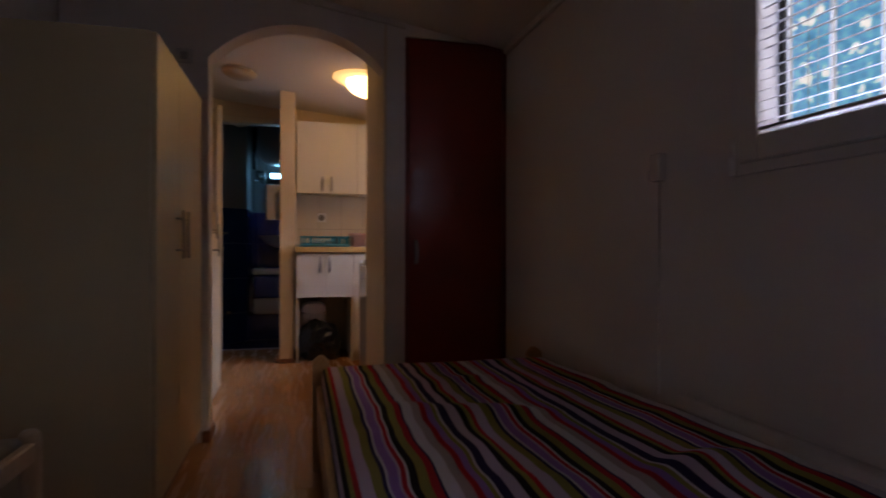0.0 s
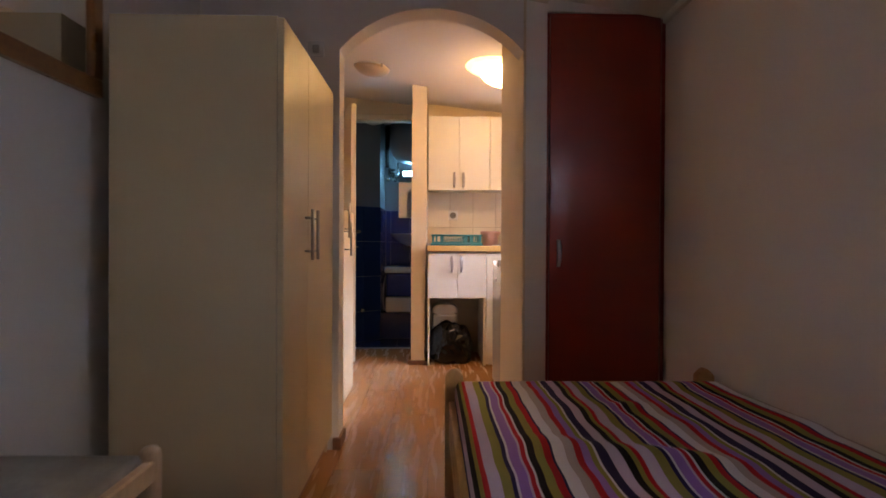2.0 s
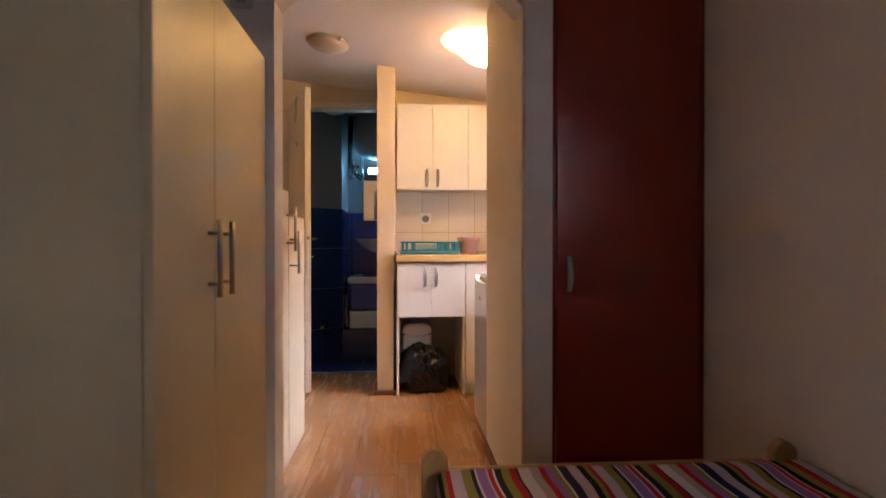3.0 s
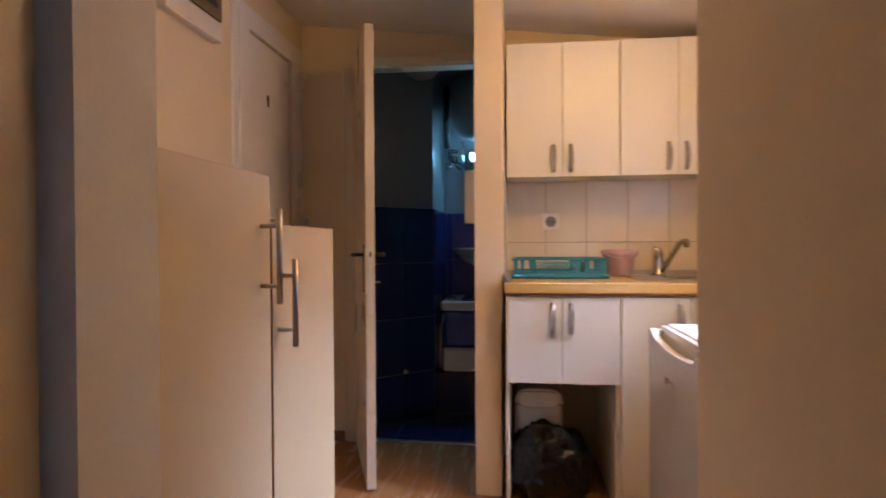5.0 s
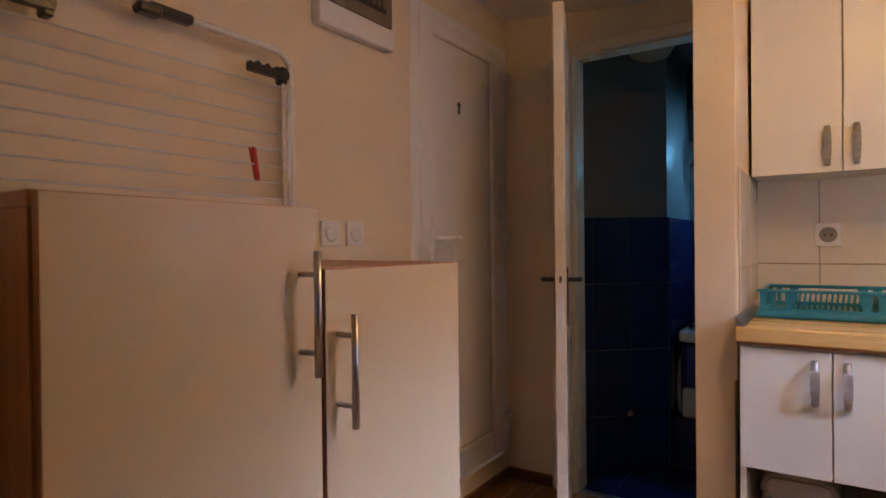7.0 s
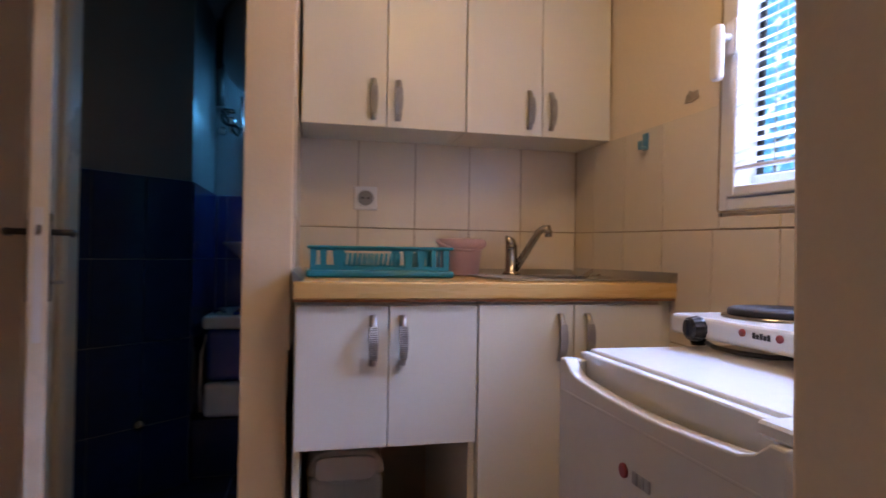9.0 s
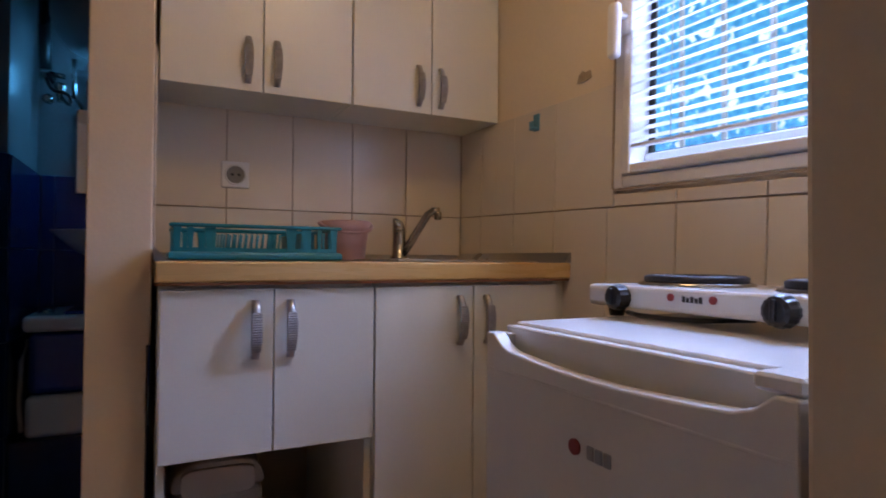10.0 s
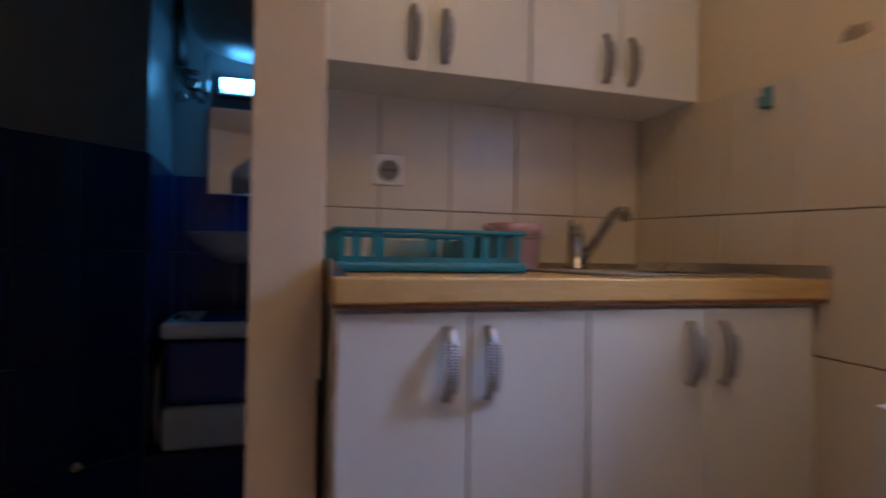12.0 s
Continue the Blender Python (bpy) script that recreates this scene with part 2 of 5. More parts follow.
def lathe(bm, prof, c=(0, 0, 0), n=32, axis="z"):
    """A turned shape from (radius, height) pairs round an axis through c."""
    rings = []
    for r, h in prof:
        ring = []
        for k in range(n):
            t = 2 * math.pi * k / n
            a, b = r * math.cos(t), r * math.sin(t)
            v = {"z": (a, b, h), "x": (h, a, b), "y": (a, h, b)}[axis]
            ring.append(bm.verts.new(Vector(v) + Vector(c)))
        rings.append(ring)
    for a, b in zip(rings, rings[1:]):
        for k in range(n):
            f = bm.faces.new((a[k], a[(k + 1) % n], b[(k + 1) % n], b[k]))
            f.smooth = True
    bm.faces.new(rings[0][::-1])
    bm.faces.new(rings[-1])
    bmesh.ops.recalc_face_normals(bm, faces=bm.faces[:])
    return bm


def prism(bm, poly, axis, lo, hi, bev=0.0):
    """A flat outline pushed along an axis. poly holds the two other coordinates, in x, y, z order."""
    def at(p, h):
        return {"x": (h, p[0], p[1]), "y": (p[0], h, p[1]), "z": (p[0], p[1], h)}[axis]
    a = [bm.verts.new(at(p, lo)) for p in poly]
    b = [bm.verts.new(at(p, hi)) for p in poly]
    fs = [bm.faces.new(a), bm.faces.new(b[::-1])]
    n = len(poly)
    for k in range(n):
        fs.append(bm.faces.new((a[k], b[k], b[(k + 1) % n], a[(k + 1) % n])))
    bmesh.ops.recalc_face_normals(bm, faces=fs)
    if bev:
        bmesh.ops.bevel(bm, geom=list({e for f in fs for e in f.edges}), offset=bev, segments=2, affect="EDGES", profile=0.5)
    return bm


def link(name, bm, material, loc=(0, 0, 0), smooth=False):
    me = bpy.data.meshes.new(name)
    for v in bm.verts:
        v.co -= Vector(loc)
    if smooth:
        for f in bm.faces:
            f.smooth = True
    bm.to_mesh(me)
    bm.free()
    me.materials.append(material)
    return new(name, me)


def thing(name, loc, label, category, group="", rz=0.0):
    """An Empty at the base of a thing that has parts."""
    ob = new(name)
    ob.empty_display_size = 0.05
    ob.matrix_basis = pose(*loc, 0, 0, rz)
    return tagged(ob, label, category, group)


def part(name, bm, material, parent, label="", smooth=False, local=False):
    """One mesh under a thing or a part, from world coordinates unless local."""
    root = parent
    while root.parent:
        root = root.parent
    ob = link(name, bm, material, (0, 0, 0) if local else tuple(root.location), smooth)
    ob.parent = parent
    return tagged(ob, label)


def solid(name, bm, material, label, category, loc, group="", smooth=False):
    """A thing of one mesh, with its origin at loc."""
    ob = link(name, bm, material, loc, smooth)
    ob.location = loc
    return tagged(ob, label, category, group)


def setting(name, bm, material, label="", smooth=False):
    return tagged(link(name, bm, material, (0, 0, 0), smooth), label, kind="structure")


def pieces(name, rows, material, parent, bev=0.002):
    """Alike blocks, each an object of its own; blocks of one size share their mesh."""
    made = {}
    base = Vector((0, 0, 0))
    root = parent
    while root.parent:
        root = root.parent
    base = Vector(root.location)
    for x0, x1, y0, y1, z0, z1 in rows:
        size = (round(x1 - x0, 4), round(y1 - y0, 4), round(z1 - z0, 4))
        if size not in made:
            bm = bm_new()
            box(bm, -size[0] / 2, size[0] / 2, -size[1] / 2, size[1] / 2, -size[2] / 2, size[2] / 2, bev)
            me = bpy.data.meshes.new(name)
            bm.to_mesh(me)
            bm.free()
            me.materials.append(material)
            made[size] = me
        ob = new(name, made[size])
        ob.location = Vector(((x0 + x1) / 2, (y0 + y1) / 2, (z0 + z1) / 2)) - base
        ob.parent = parent


# ---- the shell ----
ARCH_Y, ARCH_B = 6.22, 6.352
XL, XR, ZA, ZT = -0.118, 0.695, 1.77, 1.956
BACK = 2.55

floor = setting("floor", boxes((-1.05, 1.55, BACK - 0.2, 8.74, -0.14, -0.012)), M_SUB, "warm beech-toned laminate floor with a satin shine")
ROOF = lambda x: 2.012 - 0.165 * (x - 0.8)
HALLROOF = lambda x: 2.125 - 0.11 * (x - 0.15)


def slope(f, x0, x1, y0, y1):
    bm = bm_new()
    prism(bm, [(x0, f(x0)), (x1, f(x1)), (x1, 2.75), (x0, 2.75)], "y", y0, y1)
    return bm


setting("ceiling", slope(ROOF, -0.95, 1.56, BACK - 0.2, ARCH_Y + 0.03), M_CEIL, "sloping off-white painted bedroom ceiling")
setting("ceiling_hall", slope(HALLROOF, -1.06, 1.56, ARCH_Y + 0.07, 8.84), M_CEIL, "sloping cream painted ceiling over hall and kitchen")
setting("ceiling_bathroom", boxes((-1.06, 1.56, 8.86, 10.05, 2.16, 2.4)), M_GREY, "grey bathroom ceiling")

# the wall with the arch
seg = 28
half, mid = (XR - XL) / 2, (XR + XL) / 2
rise = ZT - ZA
rad = (half * half + rise * rise) / (2 * rise)
bm = bm_new()
curve = []
for k in range(seg + 1):
    x = XL + (XR - XL) * k / seg
    curve.append((x, ZT - rad + math.sqrt(rad * rad - (x - mid) ** 2)))
prism(bm, [(-0.93, 0), (XL, 0), (XL, ZA), (XL, 2.6), (-0.93, 2.6)], "y", ARCH_Y, ARCH_B)
for (xa, za), (xb, zb) in zip(curve, curve[1:]):
    prism(bm, [(xa, za), (xb, zb), (xb, 2.6), (xa, 2.6)], "y", ARCH_Y, ARCH_B)
bmesh.ops.remove_doubles(bm, verts=bm.verts[:], dist=0.0005)
setting("wall_arch", bm, M_WALL, "off-white painted wall with an arched passage")
setting("wall_closet_side", boxes((XR, 0.80, ARCH_Y, 7.02, 0, 2.6), bev=0.006, seg=2), M_HALL, "off-white painted wall end beside the closet, lamp tint in its colour")
setting("wall_closet_front", boxes((XR + 0.012, 0.80, ARCH_Y - 0.003, ARCH_Y + 0.02, 0, 2.3)), M_WALL, "off-white painted strip of wall beside the closet")
setting("wall_closet_back", boxes((0.80, 1.335, 6.94, 7.02, 0, 2.6)), M_HALL)
setting("wall_over_closet", boxes((0.80, 1.335, ARCH_Y, 6.34, 1.948, 2.6)), M_WALL)
setting("wall_left", boxes((-0.93, -0.73, BACK, ARCH_Y, 0, 2.6)), M_WALL, "off-white painted bedroom wall")
setting("wall_back", boxes((-0.93, 1.535, BACK - 0.2, BACK, 0, 2.6)), M_WALL, "off-white painted bedroom wall")


def wall_with_hole(x0, x1, y0, y1, h0, h1, z0, z1, top=2.6):
    return boxes((x0, x1, y0, h0, 0, top), (x0, x1, h1, y1, 0, top), (x0, x1, h0, h1, 0, z0), (x0, x1, h0, h1, z1, top))


BW = (3.71, 4.578, 1.081, 1.75)   # bedroom window: y, y, z, z
KW = (7.10, 7.806, 1.087, 1.75)  # kitchen window
setting("wall_right", wall_with_hole(1.335, 1.43, BACK, 7.02, *BW), M_WALL, "off-white painted bedroom wall with a window")
setting("wall_kitchen_right", wall_with_hole(1.26, 1.36, 7.02, 8.80, *KW), M_HALL, "off-white painted kitchen wall with a window, lamp tint in its colour")
setting("wall_kitchen_back", boxes((0.25, 1.26, 8.606, 8.80, 0, 2.6)), M_HALL, "off-white painted kitchen wall above the tiles, lamp tint in its colour")
setting("wall_hall_left", wall_with_hole(-1.04, -0.84, ARCH_B, 8.72, 7.98, 8.68, 0.13, 2.07), M_HALL, "off-white painted hall wall, lamp tint in its colour")
setting("wall_bathroom_front", boxes((-1.04, -0.50, 8.72, 8.82, 0, 2.6), (-0.50, 0.138, 8.72, 8.82, 2.006, 2.6)), M_HALL, "off-white painted wall around the bathroom doorway, lamp tint in its colour")
bm = bm_new()
prism(bm, [(0.138, 0.0), (0.246, 0.0), (0.246, 0.735), (0.253, 0.735), (0.253, 2.6), (0.138, 2.6)], "y", 8.06, 8.86, bev=0.003)
setting("wall_partition", bm, M_HALL, "worn off-white painted partition end between kitchen and bathroom door, lamp tint in its colour")
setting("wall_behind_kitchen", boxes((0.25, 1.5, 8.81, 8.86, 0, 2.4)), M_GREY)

# bathroom shell
bm = bm_new()
prism(bm, [(-0.70, 8.80), (-0.205, 9.245), (-0.205, 9.82), (-0.70, 9.82)], "z", 0.0, 2.3)
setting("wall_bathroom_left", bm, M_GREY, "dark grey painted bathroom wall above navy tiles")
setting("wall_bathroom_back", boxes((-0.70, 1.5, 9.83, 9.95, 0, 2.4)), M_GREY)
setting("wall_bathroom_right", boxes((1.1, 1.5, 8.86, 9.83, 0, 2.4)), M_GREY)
setting("floor_bathroom", boxes((-0.72, 1.1, 8.745, 9.83, -0.14, -0.004)), M_NGROUT, "dark blue tiled bathroom floor")
setting("threshold", boxes((-0.49, 0.105, 8.722, 8.76, -0.01, 0.006), bev=0.003), M_STEEL, "pale metal threshold strip")
plinth = setting("bathroom_plinth", boxes((-0.20, 1.0, 9.29, 9.83, 0.0, 0.245)), M_NGROUT, "raised plinth with dark tiles")

# trims
def cove(x0, x1, y, f, name):
    bm = bm_new()
    for a, b in ((0.0, 0.030), (0.030, 0.018)):
        prism(bm, [(x0, f(x0) - 0.002), (x1, f(x1) - 0.002), (x1, f(x1) - b), (x0, f(x0) - b)], "y", y - 0.02 + a * 0.3, y - 0.0005)
    return setting(name, bm, M_CEIL)


cove(-0.73, 0.80, ARCH_Y, ROOF, "trim_arch_ceiling")
setting("trim_right_ceiling", boxes((1.310, 1.334, BACK, 6.21, ROOF(1.335) - 0.028, ROOF(1.335) + 0.01), bev=0.008, seg=2), M_CEIL)
setting("baseboard_arch", boxes((-0.142, XL + 0.012, ARCH_Y - 0.014, ARCH_B + 0.012, 0, 0.055), bev=0.004), M_SKIRT, "dark wooden skirting round the arch foot")
setting("baseboard_partition", boxes((0.115, 0.262, 8.046, 8.09, 0, 0.03), bev=0.004), M_SKIRT)
setting("baseboard_bathroom_wall", boxes((-0.84, -0.61, 8.704, 8.72, 0, 0.055), bev=0.004), M_SKIRT)
setting("baseboard_hall", boxes((-0.84, -0.824, 7.3, 8.70, 0, 0.055), bev=0.004), M_SKIRT)
setting("baseboard_jamb", boxes((XR - 0.012, XR, ARCH_Y, 7.03, 0, 0.055), bev=0.004), M_SKIRT)
setting("baseboard_kitchen_end", boxes((XR - 0.012, 0.80, 7.021, 7.034, 0, 0.055), bev=0.004), M_SKIRT)


# ---- windows and doors ----
def window(name, wall_x, hole, label, face=0.058, handle_y=None, hinge_y=None):
    """A white plastic window that swings inwards, with its frame, sash, pane and sill. hole: y, y, z, z."""
    y0, y1, z0, z1 = hole
    w = thing(name, (wall_x, (y0 + y1) / 2, z0), label, "window")
    w["kind"] = "structure"
    a, b = wall_x - 0.012, wall_x + 0.075
    f = 0.016
    part("window_frame", boxes((a, b, y0 - 0.012, y0 + f, z0 - 0.012, z1 + 0.012), (a, b, y1 - f, y1 + 0.012, z0 - 0.012, z1 + 0.012),
                               (a + 0.001, b - 0.001, y0 + f, y1 - f, z0 - 0.011, z0 + f), (a + 0.001, b - 0.001, y0 + f, y1 - f, z1 - f, z1 + 0.012), bev=0.003, seg=2), M_PVC, w)
    g, s0, s1 = 0.019, a - 0.006, b - 0.012
    t = face
    sash = part("sash", boxes((s0, s1, y0 + g, y0 + g + t, z0 + g, z1 - g), (s0, s1, y1 - g - t, y1 - g, z0 + g, z1 - g),
                              (s0 + 0.001, s1 - 0.001, y0 + g + t, y1 - g - t, z0 + g, z0 + g + t), (s0 + 0.001, s1 - 0.001, y0 + g + t, y1 - g - t, z1 - g - t, z1 - g), bev=0.005, seg=2), M_PVC, w)
    c, e, lo, hi = y0 + g + t, y1 - g - t, z0 + g + t, z1 - g - t
    part("glazing_bead", boxes((wall_x + 0.030, wall_x + 0.046, c, e, lo, lo + 0.026), (wall_x + 0.030, wall_x + 0.046, c, e, hi - 0.02, hi), bev=0.004, seg=2), M_PVC, sash)
    pane = part("pane", boxes((wall_x + 0.050, wall_x + 0.056, c - 0.004, e + 0.004, lo - 0.004, hi + 0.004)), M_GLASS, w)
    pane.visible_shadow = False
    part("gasket", boxes((wall_x + 0.044, wall_x + 0.0495, e - 0.016, e + 0.001, lo, hi), (wall_x + 0.044, wall_x + 0.0495, c - 0.001, c + 0.014, lo, hi), (wall_x + 0.044, wall_x + 0.0495, c + 0.014, e - 0.016, lo, lo + 0.03)), M_BLACK, sash)
    if handle_y:
        bm = boxes((s0 - 0.012, s0, handle_y - 0.017, handle_y + 0.017, 1.43, 1.515), bev=0.008, seg=2)
        tube(bm, [(s0 - 0.008, handle_y, 1.472), (s0 - 0.04, handle_y, 1.472)], 0.009)
        box(bm, s0 - 0.056, s0 - 0.032, handle_y - 0.016, handle_y + 0.016, 1.368, 1.497, bev=0.011, seg=3)
        part("handle", bm, M_PVC, w, "white plastic lever handle")
    if hinge_y:
        for z in (z0 + 0.035, z1 - 0.10):
            bm = bm_new()
            tube(bm, [(s0 - 0.004, hinge_y, z - 0.045), (s0 - 0.004, hinge_y, z - 0.004)], 0.009)
            tube(bm, [(s0 - 0.004, hinge_y, z), (s0 - 0.004, hinge_y, z + 0.045)], 0.009)
            part("hinge", bm, M_PVC, w)
    part("window_sill", boxes((b, b + 0.07, y0 - 0.02, y1 + 0.02, z0 - 0.03, z0 - 0.002), bev=0.004), M_PVC, w)
    return w


def blind(name, x, y0, y1, z0, z1, label, pitch=0.0235, tilt=20):
    """A venetian blind: head rail, bottom rail, curved slats and ladder cords."""
    v = thing(name, (x, (y0 + y1) / 2, z0), label, "blind")
    part("head_rail", boxes((x - 0.012, x + 0.012, y0, y1, z1 - 0.022, z1), bev=0.003), M_SLAT, v)
    part("bottom_rail", boxes((x - 0.009, x + 0.009, y0, y1, z0, z0 + 0.009), bev=0.003), M_SLAT, v)
    bm = bm_new()
    rows = []
    for k in range(5):
        u = (k / 4 - 0.5) * 0.024
        h = 0.0022 * (1 - (2 * u / 0.024) ** 2)
        a = radians(tilt)
        rows.append([bm.verts.new((u * math.cos(a) - h * math.sin(a), y, u * math.sin(a) + h * math.cos(a))) for y in (-(y1 - y0) / 2 + 0.003, (y1 - y0) / 2 - 0.003)])
    for a, b in zip(rows, rows[1:]):
        f = bm.faces.new((a[0], a[1], b[1], b[0]))
        f.smooth = True
    bmesh.ops.solidify(bm, geom=bm.faces[:], thickness=0.0006)
    me = bpy.data.meshes.new("slat")
    bm.to_mesh(me)
    bm.free()
    me.materials.append(M_SLAT)
    z = z0 + 0.02
    while z < z1 - 0.03:
        s = new("slat", me)
        s.parent = v
        s.location = (random.uniform(-0.0006, 0.0006), 0, z - z0)
        s.rotation_euler = (random.uniform(-0.003, 0.003), random.uniform(-0.04, 0.04), 0)
        z += pitch
    for y in (y0 + (y1 - y0) * 0.2, y0 + (y1 - y0) * 0.8):
        for dx in (-0.0125, 0.0125):
            part("cord", tube(bm_new(), [(x + dx, y, z0), (x + dx, y, z1)], 0.0009, 6), M_CORD, v)
    return v


window("window_1", 1.335, BW, "white plastic bedroom window with a closed sash", hinge_y=BW[1] - 0.002)
blind("venetian_blind", 1.326, BW[0] + 0.079, BW[1] - 0.079, BW[2] + 0.084, BW[3] - 0.080, "white open venetian blind in the bedroom window", tilt=17)
kitchen_window = window("window_2", 1.26, KW, "white plastic kitchen window with a lever handle", face=0.024, handle_y=KW[1] - 0.035)
kitchen_blind = blind("venetian_blind", 1.253, KW[0] + 0.045, KW[1] - 0.0445, KW[2] + 0.079, KW[3] - 0.046, "white half-open venetian blind in the kitchen window", pitch=0.0215, tilt=37)
part("sealant", boxes((1.2455, 1.2495, KW[0], KW[1] + 0.012, KW[2] - 0.0165, KW[2] - 0.0125), (1.2475, 1.2510, KW[1] + 0.0125, KW[1] + 0.018, KW[2] - 0.012, KW[3])), M_STAIN, kitchen_window, "dirty brown sealant joint")
for ob in (kitchen_window, kitchen_blind):  # the old wall's window sits a little askew
    ob.rotation_euler = (radians(1.5), 0, 0)

# entry door
d = thing("door_1", (-0.84, 8.33, 0.13), "closed white plastic entry door with an inset panel", "door")
d["kind"] = "structure"
part("door_frame", boxes((-0.90, -0.832, 7.94, 8.00, 0.13, 2.09), (-0.90, -0.832, 8.655, 8.715, 0.13, 2.09), (-0.899, -0.833, 8.00, 8.655, 2.03, 2.09), bev=0.004), M_PVC, d)
leaf = part("door_leaf", boxes((-0.885, -0.822, 7.985, 8.075, 0.155, 2.045), (-0.885, -0.822, 8.555, 8.655, 0.155, 2.045), (-0.884, -0.823, 8.075, 8.555, 1.985, 2.045),
                               (-0.884, -0.823, 8.075, 8.555, 0.155, 0.27), bev=0.006, seg=2), M_PVC, d)
part("panel", boxes((-0.876, -0.842, 8.07, 8.56, 0.265, 1.99), bev=0.003), M_PVC, leaf)
part("panel_gap", boxes((-0.86, -0.8405, 8.0755, 8.0785, 0.27, 1.985), (-0.86, -0.8405, 8.5515, 8.5545, 0.27, 1.985), (-0.86, -0.8405, 8.0785, 8.5515, 0.27, 0.273), (-0.86, -0.8405, 8.0785, 8.5515, 1.982, 1.985)), M_GROUT, leaf)
bm = lathe(bm_new(), [(0.011, 0), (0.013, 0.004), (0.008, 0.006)], (-0.842, 8.29, 1.74), 20, "x")
box(bm, -0.842, -0.836, 8.283, 8.297, 1.70, 1.735, bev=0.002)
part("peephole", bm, M_BLACK, d, "dark metal peephole with a swivel cover")
bm = boxes((-0.826, -0.812, 8.045, 8.075, 1.06, 1.26), bev=0.005, seg=2)
tube(bm, [(-0.815, 8.06, 1.165), (-0.775, 8.06, 1.165), (-0.768, 8.075, 1.166), (-0.768, 8.175, 1.168)], 0.010)
part("handle", bm, M_PVC, d, "white lever handle")
for z in (1.93, 1.16, 0.30):
    part("hinge", boxes((-0.835, -0.80, 8.64, 8.665, z - 0.05, z - 0.004), (-0.835, -0.80, 8.64, 8.70, z, z + 0.035), bev=0.004), M_PVC, d)

# bathroom door, open into the hall
HX, HY, FX, FY = -0.518, 8.678, -0.308, 8.10
width = math.hypot(FX - HX, FY - HY)
turn = math.degrees(math.atan2(FY - HY, FX - HX))
d = thing("door_2", (HX, HY, 0.012), "half-open white painted bathroom door with a dark lever handle", "door", rz=turn)
d["kind"] = "structure"
leaf = part("door_leaf", boxes((0, width, -0.02, 0.02, 0, 1.978), bev=0.003), M_DOORW, d, local=True)
part("lock_plate", boxes((width - 0.001, width + 0.002, -0.009, 0.009, 0.745, 1.055), bev=0.0006), M_GLOSSW, leaf, "cream painted lock plate", local=True)
part("latch", boxes((width, width + 0.009, -0.005, 0.005, 0.99, 1.015), bev=0.002), M_STEEL, leaf, local=True)
for s in (-1, 1):
    bm = bm_new()
    tube(bm, [(width - 0.06, s * 0.02, 1.0), (width - 0.06, s * 0.058, 1.0), (width - 0.075, s * 0.066, 1.0), (width - 0.165, s * 0.066, 0.998)], [0.008, 0.008, 0.010, 0.008])
    box(bm, width - 0.078, width - 0.042, min(s * 0.02, s * 0.025), max(s * 0.02, s * 0.025), 0.835, 1.045, bev=0.002)
    part("handle", bm, M_BLACK, leaf, "dark metal lever handle", local=True)
part("key", tube(bm_new(), [(width - 0.06, 0.02, 0.88), (width - 0.06, 0.05, 0.88)], 0.004, 8), M_STEEL, leaf, local=True)
casing = boxes((-0.60, -0.485, 8.702, 8.74, 0, 1.998), (-0.485, 0.138, 8.704, 8.74, 1.998, 2.045), bev=0.005)
box(casing, -0.50, -0.482, 8.724, 8.82, 0, 1.99, bev=0.002)
box(casing, -0.482, 0.138, 8.726, 8.82, 1.990, 2.004, bev=0.002)
setting("trim_bathroom_door", casing, M_DOORW, "cream painted door casing")


# ---- bedroom ----
def bar_handle(parent, x, y, z0, z1, out=0.038, r=0.0062, inset=0.035):
    """A straight steel bar on two short posts, on a front that faces +x."""
    bm = tube(bm_new(), [(x + out, y, z0), (x + out, y, z1)], r, 12)
    for z in (z0 + inset, z1 - inset):
        tube(bm, [(x, y, z), (x + out, y, z)], r * 0.75, 10)
    return part("handle", bm, M_STEEL, parent, "brushed steel bar handle")


w = thing("wardrobe", (-0.39, 5.78, 0), "tall cream laminate wardrobe with two closed doors", "wardrobe")
X0, X1, Y0, Y1, H = -0.648, -0.163, 5.352, 6.205, 1.575
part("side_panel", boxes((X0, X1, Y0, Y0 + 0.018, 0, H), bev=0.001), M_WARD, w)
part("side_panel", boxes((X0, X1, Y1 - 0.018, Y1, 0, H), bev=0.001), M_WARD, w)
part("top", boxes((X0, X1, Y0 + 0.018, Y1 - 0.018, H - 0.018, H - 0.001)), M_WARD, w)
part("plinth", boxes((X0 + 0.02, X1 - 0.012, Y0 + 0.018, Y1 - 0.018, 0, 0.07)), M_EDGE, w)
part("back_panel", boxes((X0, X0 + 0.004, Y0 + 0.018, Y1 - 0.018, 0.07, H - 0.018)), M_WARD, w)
SPLIT = 5.692
for a, b, hy in ((Y0 + 0.002, SPLIT - 0.0015, SPLIT - 0.046), (SPLIT + 0.0015, Y1 - 0.002, SPLIT + 0.046)):
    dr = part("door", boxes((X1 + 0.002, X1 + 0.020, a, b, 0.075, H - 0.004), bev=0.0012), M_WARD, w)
    bar_handle(dr, X1 + 0.020, hy, 0.855, 1.03, out=0.026, inset=0.03)

